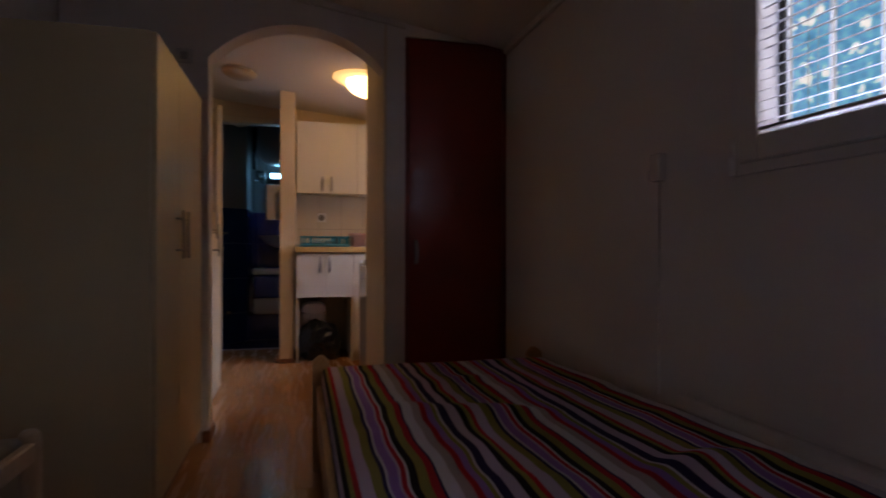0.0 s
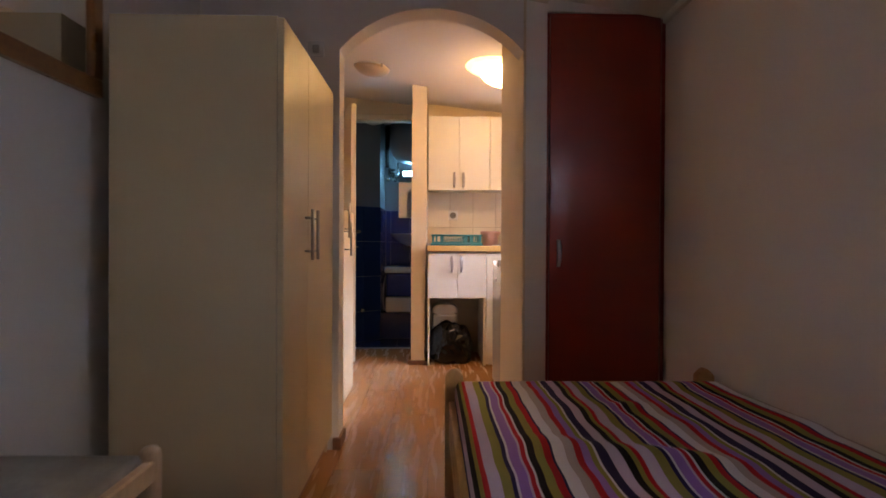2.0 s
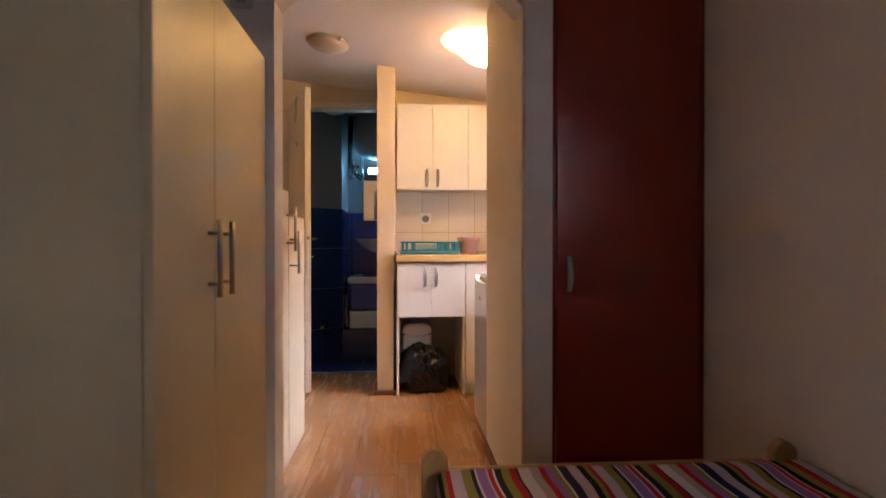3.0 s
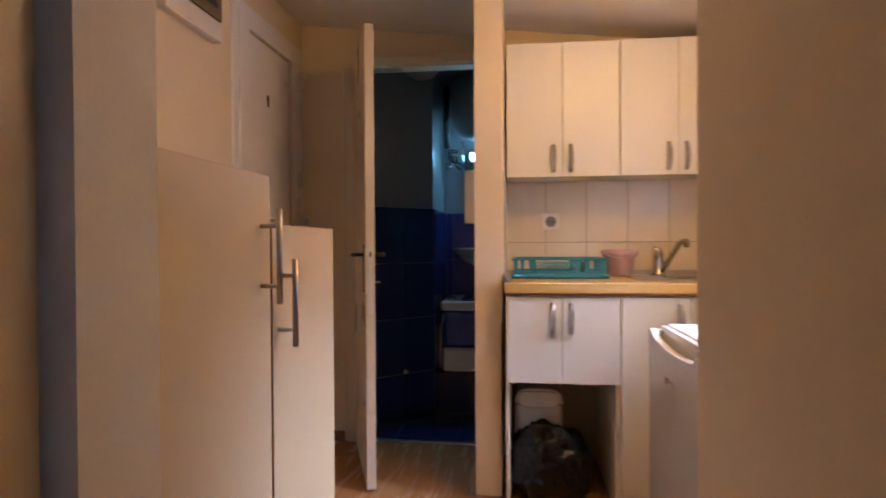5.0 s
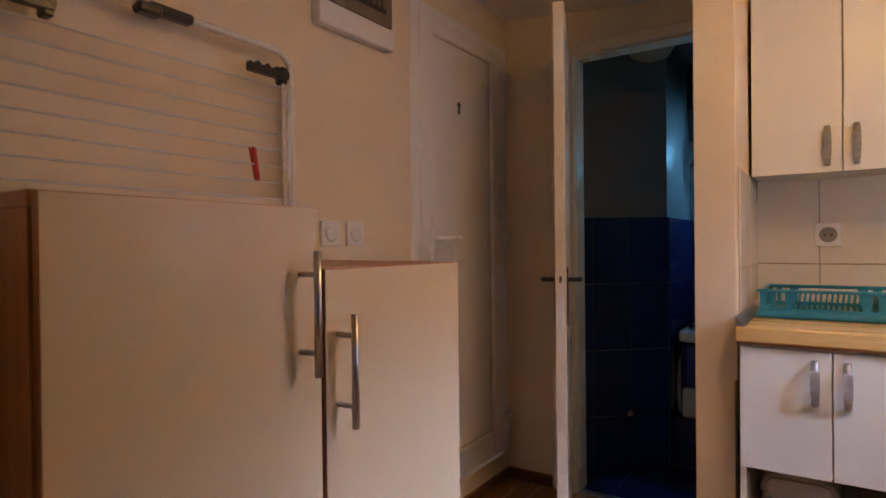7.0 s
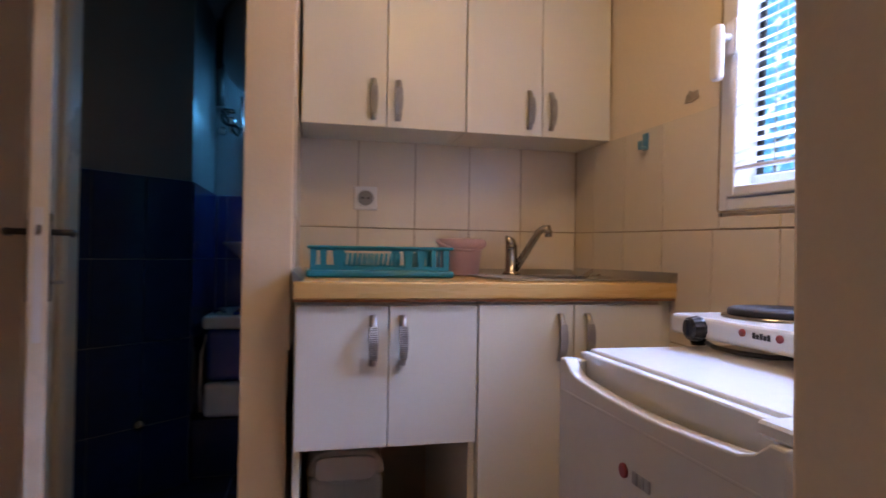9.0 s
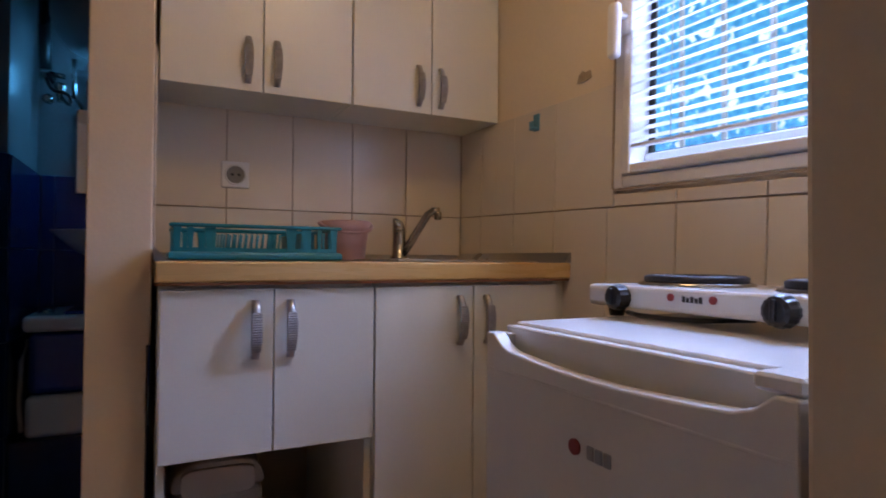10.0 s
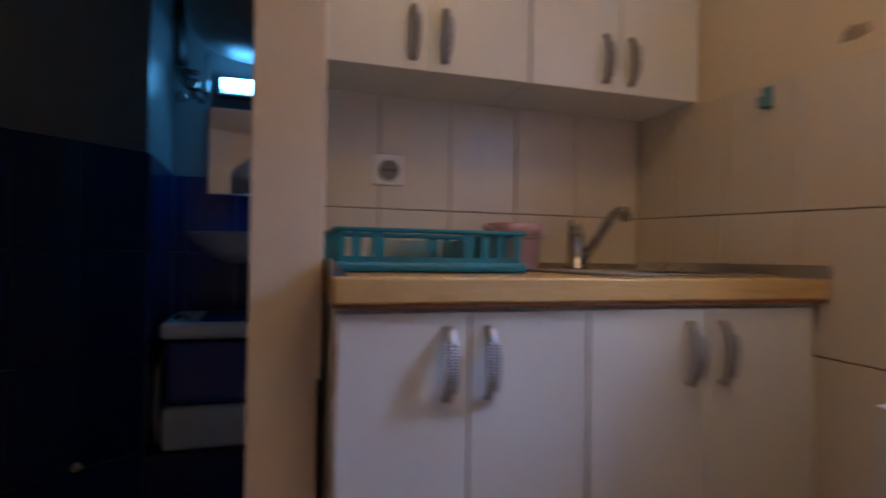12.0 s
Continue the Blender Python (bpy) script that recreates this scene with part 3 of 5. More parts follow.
m = thing("wall_mirror", (-0.73, 5.17, 1.33), "rectangular mirror in an orange-stained wooden frame on the wall", "mirror")
MY0, MY1, MZ0, MZ1, MW = 4.915, 5.425, 1.345, 1.86, 0.052
for k, (a, b, c, e) in enumerate(((MY0, MY1, MZ0, MZ0 + MW), (MY0, MY1, MZ1 - MW, MZ1), (MY0, MY0 + MW, MZ0 + MW, MZ1 - MW), (MY1 - MW, MY1, MZ0 + MW, MZ1 - MW))):
    part("frame_rail", boxes((-0.729, -0.703, a, b, c, e), bev=0.005, seg=2), M_OAK, m)
part("mirror_glass", boxes((-0.727, -0.716, MY0 + MW - 0.005, MY1 - MW + 0.005, MZ0 + MW - 0.005, MZ1 - MW + 0.005)), M_MIRROR, m)


def stool():
    s = thing("stool", (-0.565, 4.79, 0), "square stool with a grey padded seat and pale wooden legs", "stool")
    a, b, c, e = -0.728, -0.292, 4.512, 4.935
    bm = boxes((a + 0.03, b - 0.03, c + 0.03, e - 0.03, 0.40, 0.458), bev=0.018, seg=4)
    part("seat", bm, M_SEAT, s, "worn grey vinyl seat pad")
    for x in (a + 0.024, b - 0.024):
        for y in (c + 0.024, e - 0.024):
            part("leg", lathe(bm_new(), [(0.019, 0), (0.022, 0.02), (0.0235, 0.445), (0.0215, 0.460), (0.015, 0.468), (0.003, 0.471)], (x, y, 0), 20), M_STOOL, s)
    for r in ((a + 0.03, b - 0.03, c + 0.006, c + 0.03), (a + 0.03, b - 0.03, e - 0.03, e - 0.006), (a + 0.006, a + 0.03, c + 0.03, e - 0.03), (b - 0.03, b - 0.006, c + 0.03, e - 0.03)):
        part("apron", boxes((*r, 0.398, 0.444), bev=0.004), M_STOOL, s)
    for x in (a + 0.024, b - 0.024):
        part("stretcher", tube(bm_new(), [(x, c + 0.024, 0.235), (x, e - 0.024, 0.235)], 0.009), M_STOOL, s)
    for y in (c + 0.024, e - 0.024):
        part("stretcher", tube(bm_new(), [(a + 0.024, y, 0.2), (b - 0.024, y, 0.2)], 0.009), M_STOOL, s)
    return s


stool()

# bed
BX0, BX1, BY0, BY1 = 0.369, 1.327, 3.78, 5.768
b = thing("bed", (0.84, 4.87, 0), "pine bed frame with rounded corner posts beside the wall", "bed")
for x in (BX0 + 0.006, BX1 - 0.034):
    for y in (BY0, BY1 - 0.03):
        bm = bm_new()
        top = [(x - 0.033 + 0.066 * k / 12, 0.436 + 0.026 * math.sin(math.pi * k / 12)) for k in range(13)]
        prism(bm, [(x - 0.033, 0.0), (x + 0.033, 0.0)] + top[::-1], "y", y, y + 0.034, bev=0.004)
        part("post", bm, M_PINE, b)
part("side_rail", boxes((BX0 - 0.012, BX0 + 0.012, BY0 + 0.034, BY1 - 0.03, 0.20, 0.345), bev=0.005, seg=2), M_PINE, b)
part("side_rail", boxes((BX1 - 0.03, BX1 - 0.006, BY0 + 0.034, BY1 - 0.03, 0.20, 0.345), bev=0.005, seg=2), M_PINE, b)
part("foot_rail", boxes((BX0 + 0.04, BX1 - 0.084, BY1 - 0.024, BY1 - 0.003, 0.18, 0.412), bev=0.005, seg=2), M_PINE, b)
part("head_rail", boxes((BX0 + 0.04, BX1 - 0.084, BY0 + 0.003, BY0 + 0.024, 0.18, 0.398), bev=0.005, seg=2), M_PINE, b)
part("slat_base", boxes((BX0 + 0.012, BX1 - 0.03, BY0 + 0.034, BY1 - 0.03, 0.22, 0.25)), M_PINE, b)
mt = solid("mattress", boxes((BX0 + 0.02, BX1 - 0.004, BY0 + 0.04, BY1 - 0.05, 0.25, 0.408), bev=0.03, seg=3), M_CORD, "thick mattress under a striped bedspread", "mattress", (0.84, 4.87, 0.25))


def bedspread():
    """A striped cotton sheet laid over the mattress, with pulled folds and a rolled edge."""
    nx, ny = 110, 150
    bm = bm_new()
    uvl = bm.loops.layers.uv.new("UVMap")
    width_, length = 1.10, 1.98
    grid, uvs = [], {}
    for j in range(ny + 1):
        row = []
        for i in range(nx + 1):
            s, t = i / nx * width_ - 0.085, j / ny * length
            x, y = BX0 + 0.012 + s, BY1 - 0.036 - t
            z = 0.423
            if s < 0.02:
                over = 0.02 - s
                x = BX0 + 0.030 - 0.022 * math.sin(min(1.0, over / 0.045) * math.pi / 2)
                z -= 0.03 * (1 - math.cos(min(1.0, over / 0.045) * math.pi / 2)) + max(0.0, over - 0.03)
            if x > BX1 - 0.01:
                z -= (x - BX1 + 0.01) * 0.2
                x = BX1 - 0.01 + (x - BX1 + 0.01) * 0.25
            if t < 0.03:
                z -= (0.03 - t) ** 2 * 20
            p = Vector((x * 2.2, y * 1.1, 3.1))
            fold = noise.noise(Vector((x * 5 + y * 1.7, y * 2.4, 0.3)))
            ridge = max(0.0, noise.noise(Vector((x * 3.2 - y * 2.0, y * 5.0 + x * 2.0, 7.7)))) ** 2
            inside = min(1.0, max(0.0, s - 0.01) * 10) * min(1.0, t * 6)
            z += (0.010 * fold + 0.055 * ridge + 0.006 * noise.noise(p)) * inside
            x += 0.011 * noise.noise(Vector((x * 8, y * 7, 1.0))) * inside
            if x > 1.0:
                z += 0.035 * max(0.0, x - 1.0) / 0.3 * min(1.0, max(0.0, t - 0.25))
            row.append(bm.verts.new((x, y, z)))
            uvs[row[-1]] = (s / 0.352 + 1.031 + 0.010 * noise.noise(Vector((x * 3, y * 3, 5.0))), t)
        grid.append(row)
    for a, c in zip(grid, grid[1:]):
        for k in range(nx):
            f = bm.faces.new((a[k], a[k + 1], c[k + 1], c[k]))
            f.smooth = True
            for lp in f.loops:
                lp[uvl].uv = uvs[lp.vert]
    bmesh.ops.recalc_face_normals(bm, faces=bm.faces[:])
    if bm.faces[0].normal.z < 0:
        bmesh.ops.reverse_faces(bm, faces=bm.faces[:])
    ob = solid("bedspread", bm, M_CLOTH, "rumpled cotton bedspread with multicoloured stripes on the bed", "bedspread", (0.84, 4.87, 0.39))
    sol = ob.modifiers.new("thickness", "SOLIDIFY")
    sol.thickness, sol.offset = 0.004, -1
    return ob


bedspread()

setting("wall_ledge", boxes((1.302, 1.334, 3.5, 4.77, 0.452, 0.492), bev=0.008, seg=2), M_WALL, "painted ledge along the bedroom wall")

# closet with one tall veneered door
c = thing("closet", (1.06, 6.58, 0), "built-in closet with a tall dark red mahogany door", "closet")
part("side_panel", boxes((0.801, 0.815, 6.226, 6.93, 0, 1.944)), M_RED, c)
part("side_panel", boxes((1.318, 1.333, 6.226, 6.93, 0, 1.944)), M_RED, c)
part("top_panel", boxes((0.815, 1.318, 6.226, 6.93, 1.928, 1.944)), M_RED, c)
# near-black sheet behind the door, painted shade for the gaps around it
part("inside", boxes((0.815, 1.318, 6.26, 6.265, 0, 1.928)), M_GAP_SHADE, c)
dr = part("door", boxes((0.812, 1.304, 6.206, 6.224, 0.06, 1.922), bev=0.0015), M_RED, c)


def bow_handle(parent, x, y, z0, z1, face="-y", grip=True, w_=0.011):
    """A bowed flat handle with ribs on a front that faces -y."""
    bm = bm_new()
    n = 12
    rings = []
    for k in range(n + 1):
        u = k / n
        z = z0 + (z1 - z0) * u
        out = 0.004 + 0.020 * math.sin(math.pi * u) ** 0.7
        hw = w_ * (0.72 + 0.28 * math.sin(math.pi * u))
        rings.append([bm.verts.new(v) for v in ((x - hw, y - out, z), (x - hw * 0.5, y - out - 0.006, z), (x + hw * 0.5, y - out - 0.006, z), (x + hw, y - out, z), (x + hw * 0.7, y - out + 0.003, z), (x - hw * 0.7, y - out + 0.003, z))])
    for a, e in zip(rings, rings[1:]):
        for k in range(6):
            f = bm.faces.new((a[k], a[(k + 1) % 6], e[(k + 1) % 6], e[k]))
            f.smooth = True
    bm.faces.new(rings[0][::-1])
    bm.faces.new(rings[-1])
    bmesh.ops.recalc_face_normals(bm, faces=bm.faces[:])
    for z in (z0 + 0.004, z1 - 0.004):
        box(bm, x - w_ * 0.6, x + w_ * 0.6, y - 0.009, y, z - 0.004, z + 0.004)
    h_ = part("handle", bm, M_SATIN, parent, "bowed satin grey handle")
    if grip:
        g_ = bm_new()
        rows_ = []
        for k in range(33):
            u = 0.13 + 0.66 * k / 32
            z = z0 + (z1 - z0) * u
            o = 0.0108 + 0.020 * math.sin(math.pi * u) ** 0.7 + 0.0012 * (k % 2)
            hw = w_ * (0.72 + 0.28 * math.sin(math.pi * u)) * 0.94
            rows_.append([g_.verts.new(v) for v in ((x - hw, y - o + 0.002, z), (x - hw, y - o, z), (x + hw, y - o, z), (x + hw, y - o + 0.002, z))])
        for a, e in zip(rows_, rows_[1:]):
            for k in range(4):
                g_.faces.new((a[k], a[(k + 1) % 4], e[(k + 1) % 4], e[k]))
        g_.faces.new(rows_[0][::-1])
        g_.faces.new(rows_[-1])
        bmesh.ops.recalc_face_normals(g_, faces=g_.faces[:])
        part("grip", g_, M_GRIP, parent, "dark ribbed grip")
    return h_


bow_handle(dr, 0.852, 6.206, 0.815, 0.935, grip=False)

# small fittings on the bedroom walls
t = thing("wall_thermostat", (1.335, 4.91, 1.09), "small white box with a dial and cable on the wall", "thermostat")
part("case", boxes((1.305, 1.334, 4.862, 4.908, 1.092, 1.172), bev=0.004, seg=2), M_GLOSSW, t)
part("dial", lathe(bm_new(), [(0.018, 0.0), (0.018, -0.008), (0.010, -0.012)], (1.334, 4.932, 1.115), 20, "x"), M_GLOSSW, t)
part("cable_duct", boxes((1.326, 1.3345, 4.892, 4.910, 0.46, 1.092), bev=0.001), M_WALL, t)
j = thing("wall_outlet", (-0.22, 6.22, 1.75), "small white outlet box high on the wall beside the arch", "outlet")
part("plate", boxes((-0.255, -0.185, 6.208, 6.219, 1.735, 1.80), bev=0.003, seg=2), M_GLOSSW, j)
part("insert", boxes((-0.235, -0.205, 6.203, 6.209, 1.75, 1.785), bev=0.003), M_SATIN, j)


# ---- hall ----
def hall_cabinet(y0, y1, h, hz0, hz1, hy, label):
    c = thing("cabinet", (-0.5, (y0 + y1) / 2, 0), label, "cabinet", "white door cabinets in the hall")
    x0, x1 = -0.80, -0.213
    part("side_panel", boxes((x0, x1, y0, y0 + 0.018, 0, h - 0.019), bev=0.001), M_EDGE, c)
    part("side_panel", boxes((x0, x1, y1 - 0.018, y1, 0, h - 0.019), bev=0.001), M_EDGE, c)
    part("top", boxes((x0, x1, y0, y1, h - 0.018, h), bev=0.001), M_EDGE, c, "beech edged top board")
    part("plinth", boxes((x0 + 0.02, x1 - 0.03, y0 + 0.018, y1 - 0.018, 0, 0.06)), M_EDGE, c)
    part("back_panel", boxes((x0, x0 + 0.004, y0 + 0.018, y1 - 0.018, 0.06, h - 0.019)), M_EDGE, c)
    dr = part("door", boxes((x1 + 0.006, x1 + 0.0205, y0 + 0.002, y1 - 0.002, 0.03, h - 0.002), bev=0.0012), M_EDGE, c, "cream laminate door with beech edge banding")
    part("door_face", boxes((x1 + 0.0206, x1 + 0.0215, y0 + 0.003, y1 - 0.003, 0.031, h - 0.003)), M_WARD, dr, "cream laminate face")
    bar_handle(dr, x1 + 0.0215, hy, hz0, hz1, inset=0.035)
    return c


hall_cabinet(6.441, 6.838, 1.203, 0.945, 1.133, 6.793, "tall cream door cabinet with beech sides in the hall")
hall_cabinet(6.843, 7.245, 1.105, 0.847, 1.031, 6.873, "lower cream door cabinet with beech sides in the hall")


def drying_rack():
    """A folded clothes airer that leans on the wall, on top of the cabinets."""
    r = thing("drying_rack", (-0.79, 6.9, 1.203), "folded white metal clothes airer leaning on the wall on the cabinet", "clothes airer")
    x = -0.79

    def loop(y0, y1, z0, z1, rad_, dx):
        pts = []
        for cy, cz, a0 in ((y1 - rad_, z1 - rad_, 0), (y0 + rad_, z1 - rad_, 90), (y0 + rad_, z0 + rad_, 180), (y1 - rad_, z0 + rad_, 270)):
            for k in range(7):
                a = radians(a0 + 15 * k)
                pts.append((x + dx, cy + rad_ * math.cos(a), cz + rad_ * math.sin(a)))
        return pts + [pts[0]]
    part("frame_tube", tube(bm_new(), loop(6.42, 7.315, 1.218, 1.684, 0.06, 0.0), 0.0095, 10, caps=False), M_GLOSSW, r, "white outer tube")
    part("wing_frame", tube(bm_new(), [(x + 0.014, 7.29, 1.60)] + loop(6.60, 7.29, 1.216, 1.60, 0.035, 0.014)[14:28][::-1] + [(x + 0.014, 6.60, 1.60)], 0.0045, 8), M_GLOSSW, r)
    part("end_wire", tube(bm_new(), [(x + 0.020, 7.266, 1.222), (x + 0.020, 7.266, 1.60)], 0.003, 8), M_GLOSSW, r)
    for k in range(8):
        z = 1.27 + 0.044 * k
        part("wire", tube(bm_new(), [(x + 0.014, 6.605, z), (x + 0.014, 7.287, z)], 0.0026, 6), M_GLOSSW, r)
    for y in (6.635, 7.215):
        bm = bm_new()
        low = [(y - 0.06, 1.600), (y + 0.065, 1.600), (y + 0.068, 1.615)]
        top = [(y + 0.065 - 0.125 * k / 24, 1.624 + 0.005 * math.sin(k / 24 * math.pi * 8)) for k in range(25)]
        prism(bm, low + top, "x", x + 0.008, x + 0.030, bev=0.001)
        box(bm, x - 0.006, x + 0.026, y + 0.045, y + 0.066, 1.588, 1.635, bev=0.004)
        part("hook_bracket", bm, M_BLACK, r, "black plastic notched bracket")
    bm = boxes((x - 0.014, x + 0.018, 6.895, 7.005, 1.668, 1.694), bev=0.008, seg=2)
    box(bm, x - 0.012, x + 0.022, 6.868, 6.925, 1.660, 1.686, bev=0.006)
    part("clip", bm, M_BLACK, r, "black plastic slide clip")
    part("label_strip", boxes((x + 0.0105, x + 0.013, 6.56, 6.80, 1.668, 1.700), bev=0.001), M_REDP, r, "red printed label strip")
    for k in range(6):
        part("label_mark", boxes((x + 0.013, x + 0.0138, 6.62 + 0.025 * k, 6.635 + 0.025 * k, 1.692, 1.698)), M_GLOSSW, r)
    return r


drying_rack()
p = thing("clothes_peg", (-0.77, 7.17, 1.31), "red plastic clothes peg clipped on the airer wire", "clothes peg")
bm = bm_new()
prism(bm, [(7.158, 1.405), (7.168, 1.405), (7.187, 1.318), (7.177, 1.315)], "x", -0.782, -0.775, bev=0.001)
part("jaw", bm, M_REDP, p)
bm = bm_new()
prism(bm, [(7.162, 1.402), (7.171, 1.400), (7.184, 1.316), (7.176, 1.314)], "x", -0.772, -0.765, bev=0.001)
part("jaw", bm, M_REDP, p)

f = thing("fuse_box", (-0.84, 7.62, 1.82), "white fuse box with a smoked cover on the hall wall", "fuse box")
part("case", boxes((-0.839, -0.80, 7.44, 7.80, 1.825, 2.075), bev=0.006, seg=2), M_PVC, f)
part("cover", boxes((-0.80, -0.789, 7.463, 7.777, 1.895, 2.06), bev=0.004, seg=2), M_SMOKE, f, "smoked brown hinged cover")
part("mounting_strip", boxes((-0.789, -0.786, 7.50, 7.74, 1.935, 1.990)), M_BLACK, f, "dark slot")
for k in range(9):
    part("breaker", boxes((-0.7865, -0.780, 7.508 + 0.026 * k, 7.522 + 0.026 * k, 1.948, 1.977), bev=0.001), M_SMOKE, f)

for y in (7.505, 7.62):
    s = thing("light_switch", (-0.84, y, 1.14), "white round-rocker light switch on the hall wall", "light switch", "pair of light switches")
    part("plate", boxes((-0.839, -0.829, y - 0.04, y + 0.04, 1.14, 1.22), bev=0.003, seg=2), M_PVC, s)
    part("rocker", lathe(bm_new(), [(0.024, 0), (0.026, 0.003), (0.022, 0.006)], (-0.829, y, 1.18), 24, "x"), M_GLOSSW, s)


def ceiling_lamp(x, y, r, h, material, label, clips=True, rim=None):
    """A glass dome on a round base, set square to the sloping ceiling."""
    z = HALLROOF(x)
    l = thing("ceiling_lamp", (x, y, z), label, "ceiling lamp")
    lean = Matrix.Translation((x, y, z)) @ Matrix.Rotation(math.atan(0.11), 4, "Y")

    def turned(prof):
        bm = lathe(bm_new(), prof, (0, 0, 0), 48)
        bm.transform(lean)
        return bm
    part("base", turned([(r * 0.86, 0.010), (r * 0.9, -0.012), (r * 0.82, -0.014)]), M_GLOSSW, l)
    if rim:
        part("rim", turned([(r * 0.95, -0.001), (r * 1.56, -0.002), (r * 1.58, -0.006), (r * 1.3, -0.016), (r * 0.95, -0.018)]), rim, l, "wide softly lit glass rim")
    prof = [(r * math.cos(a), -0.016 - h * math.sin(a)) for a in (radians(8 * k) for k in range(12))]
    part("shade", turned(prof), material, l)
    if clips:
        for k in range(3):
            a = radians(70 + 120 * k)
            bm = boxes((r * 0.97 * math.cos(a) - 0.008, r * 0.97 * math.cos(a) + 0.008, r * 0.97 * math.sin(a) - 0.008, r * 0.97 * math.sin(a) + 0.008, -0.03, -0.004), bev=0.002)
            bm.transform(lean)
            part("clip", bm, M_STEEL, l)
    return l


ceiling_lamp(0.755, 7.42, 0.157, 0.100, M_GLOW, "lit frosted glass dome lamp on the ceiling", rim=M_RIM)
ceiling_lamp(-0.125, 7.70, 0.12, 0.055, M_LAMPGLASS, "unlit beige glass dome lamp on the ceiling")

# ---- kitchen ----
CF = 7.992  # cabinet fronts


def carcass(name, x0, x1, z0, z1, y0, y1, label, group, doors, door_z, handle_z, grip=True, open_below=0.0):
    c = thing(name, ((x0 + x1) / 2, (y0 + y1) / 2, 0 if z0 < 0.3 else z0), label, "cabinet", group)
    t = 0.016
    part("side_panel", boxes((x0, x0 + t, y0, y1, z0, z1), bev=0.0008), M_WHITE, c)
    part("side_panel", boxes((x1 - t, x1, y0, y1, z0, z1), bev=0.0008), M_WHITE, c)
    bottom = door_z[0] if open_below else z0
    part("bottom_panel", boxes((x0 + t, x1 - t, y0 + 0.002, y1, bottom + 0.001, bottom + t)), M_WHITE, c)
    part("top_panel", boxes((x0 + t, x1 - t, y0 + 0.002, y1, z1 - t, z1 - 0.001)), M_WHITE, c)
    part("back_panel", boxes((x0 + t, x1 - t, y1 - 0.006, y1 - 0.002, bottom + t, z1 - t)), M_WHITE, c)
    for a, b, hx in doors:
        d_ = part("door", boxes((a + 0.0015, b - 0.0015, y0 - 0.019, y0 - 0.001, door_z[0], door_z[1]), bev=0.0012), M_WHITE, c)
        bow_handle(d_, hx, y0 - 0.019, handle_z[0], handle_z[1], grip=grip)
    return c


Y0 = CF + 0.019
carcass("base_cabinet", 0.264, 0.704, 0.0, 0.862, Y0, 8.55, "white base cabinet with two short doors above an open space", "white kitchen base units",
        ((0.266, 0.483, 0.445), (0.483, 0.704, 0.516)), (0.511, 0.848), (0.705, 0.826), open_below=1)
c = carcass("base_cabinet", 0.706, 1.212, 0.075, 0.862, Y0, 8.55, "white base cabinet with two tall doors under the sink", "white kitchen base units",
            ((0.706, 0.961, 0.922), (0.961, 1.212, 0.997)), (0.085, 0.848), (0.705, 0.826))
part("plinth", boxes((0.706, 1.212, 8.055, 8.075, 0, 0.075)), M_WHITE, c)
carcass("wall_cabinet", 0.263, 0.762, 1.358, 1.956, 8.374, 8.597, "white wall cabinet with two doors above the worktop", "white kitchen wall units",
        ((0.263, 0.514, 0.474), (0.514, 0.762, 0.549)), (1.356, 1.956), (1.376, 1.500))
carcass("wall_cabinet", 0.764, 1.256, 1.358, 1.956, 8.374, 8.597, "white wall cabinet with two doors above the sink", "white kitchen wall units",
        ((0.764, 1.015, 0.971), (1.015, 1.256, 1.045)), (1.356, 1.956), (1.376, 1.500))
setting("filler_strip", boxes((1.214, 1.252, Y0, Y0 + 0.016, 0.075, 0.862)), M_WHITE, "white filler strip beside the cabinets")

# worktop with a hole for the bowl
SX0, SX1, SY0, SY1 = 0.93, 1.16, 8.12, 8.40
wt = thing("worktop", (0.75, 8.28, 0.863), "yellow beech-look laminate worktop with a rounded front", "worktop")
part("front_edge", boxes((0.258, 1.248, 7.975, 7.999, 0.863, 0.905), bev=0.005, seg=3), M_TOP, wt)
part("edge_strip", boxes((0.259, 1.247, 7.982, 7.999, 0.857, 0.8625)), M_EDGE, wt, "dark underside edge")
bm = bm_new()
box(bm, 0.258, 1.248, 7.9995, SY0, 0.8632, 0.9047)
box(bm, 0.258, 1.248, SY1, 8.594, 0.8635, 0.9045)
box(bm, 0.258, SX0, SY0, SY1, 0.8635, 0.9045)
box(bm, SX1, 1.248, SY0, SY1, 0.8635, 0.9045)
part("slab", bm, M_TOP, wt)
for nm, r, mt_, lb in (("splash_strip", (1.236, 1.252, 7.975, 8.59, 0.9055, 0.936), M_STEEL, "grey metal splash strip along the worktop's wall edge"),
                       ("splash_strip", (0.258, 0.27, 7.98, 8.59, 0.9055, 0.932), M_STEEL, "grey metal splash strip along the worktop's wall edge"),
                       ("splash_strip", (0.272, 1.234, 8.578, 8.592, 0.9055, 0.926), M_STEEL, "grey metal splash strip along the worktop's wall edge")):
    bm = bm_new()
    if nm == "splash_strip" and r[1] - r[0] > 0.1:
        prism(bm, [(r[2], r[4]), (r[3], r[4]), (r[3], r[5])], "x", r[0], r[1])
    else:
        a, e = (r[0], r[1]) if r[0] > 1 else (r[1] + 0.012, r[0])
        prism(bm, [(a - (0.012 if r[0] > 1 else 0), r[4]), (e, r[4]), (e, r[5])], "y", r[2], r[3])
    solid(nm, bm, mt_, lb, "splash strip", ((r[0] + r[1]) / 2, (r[2] + r[3]) / 2, r[4]), "worktop splash strips")

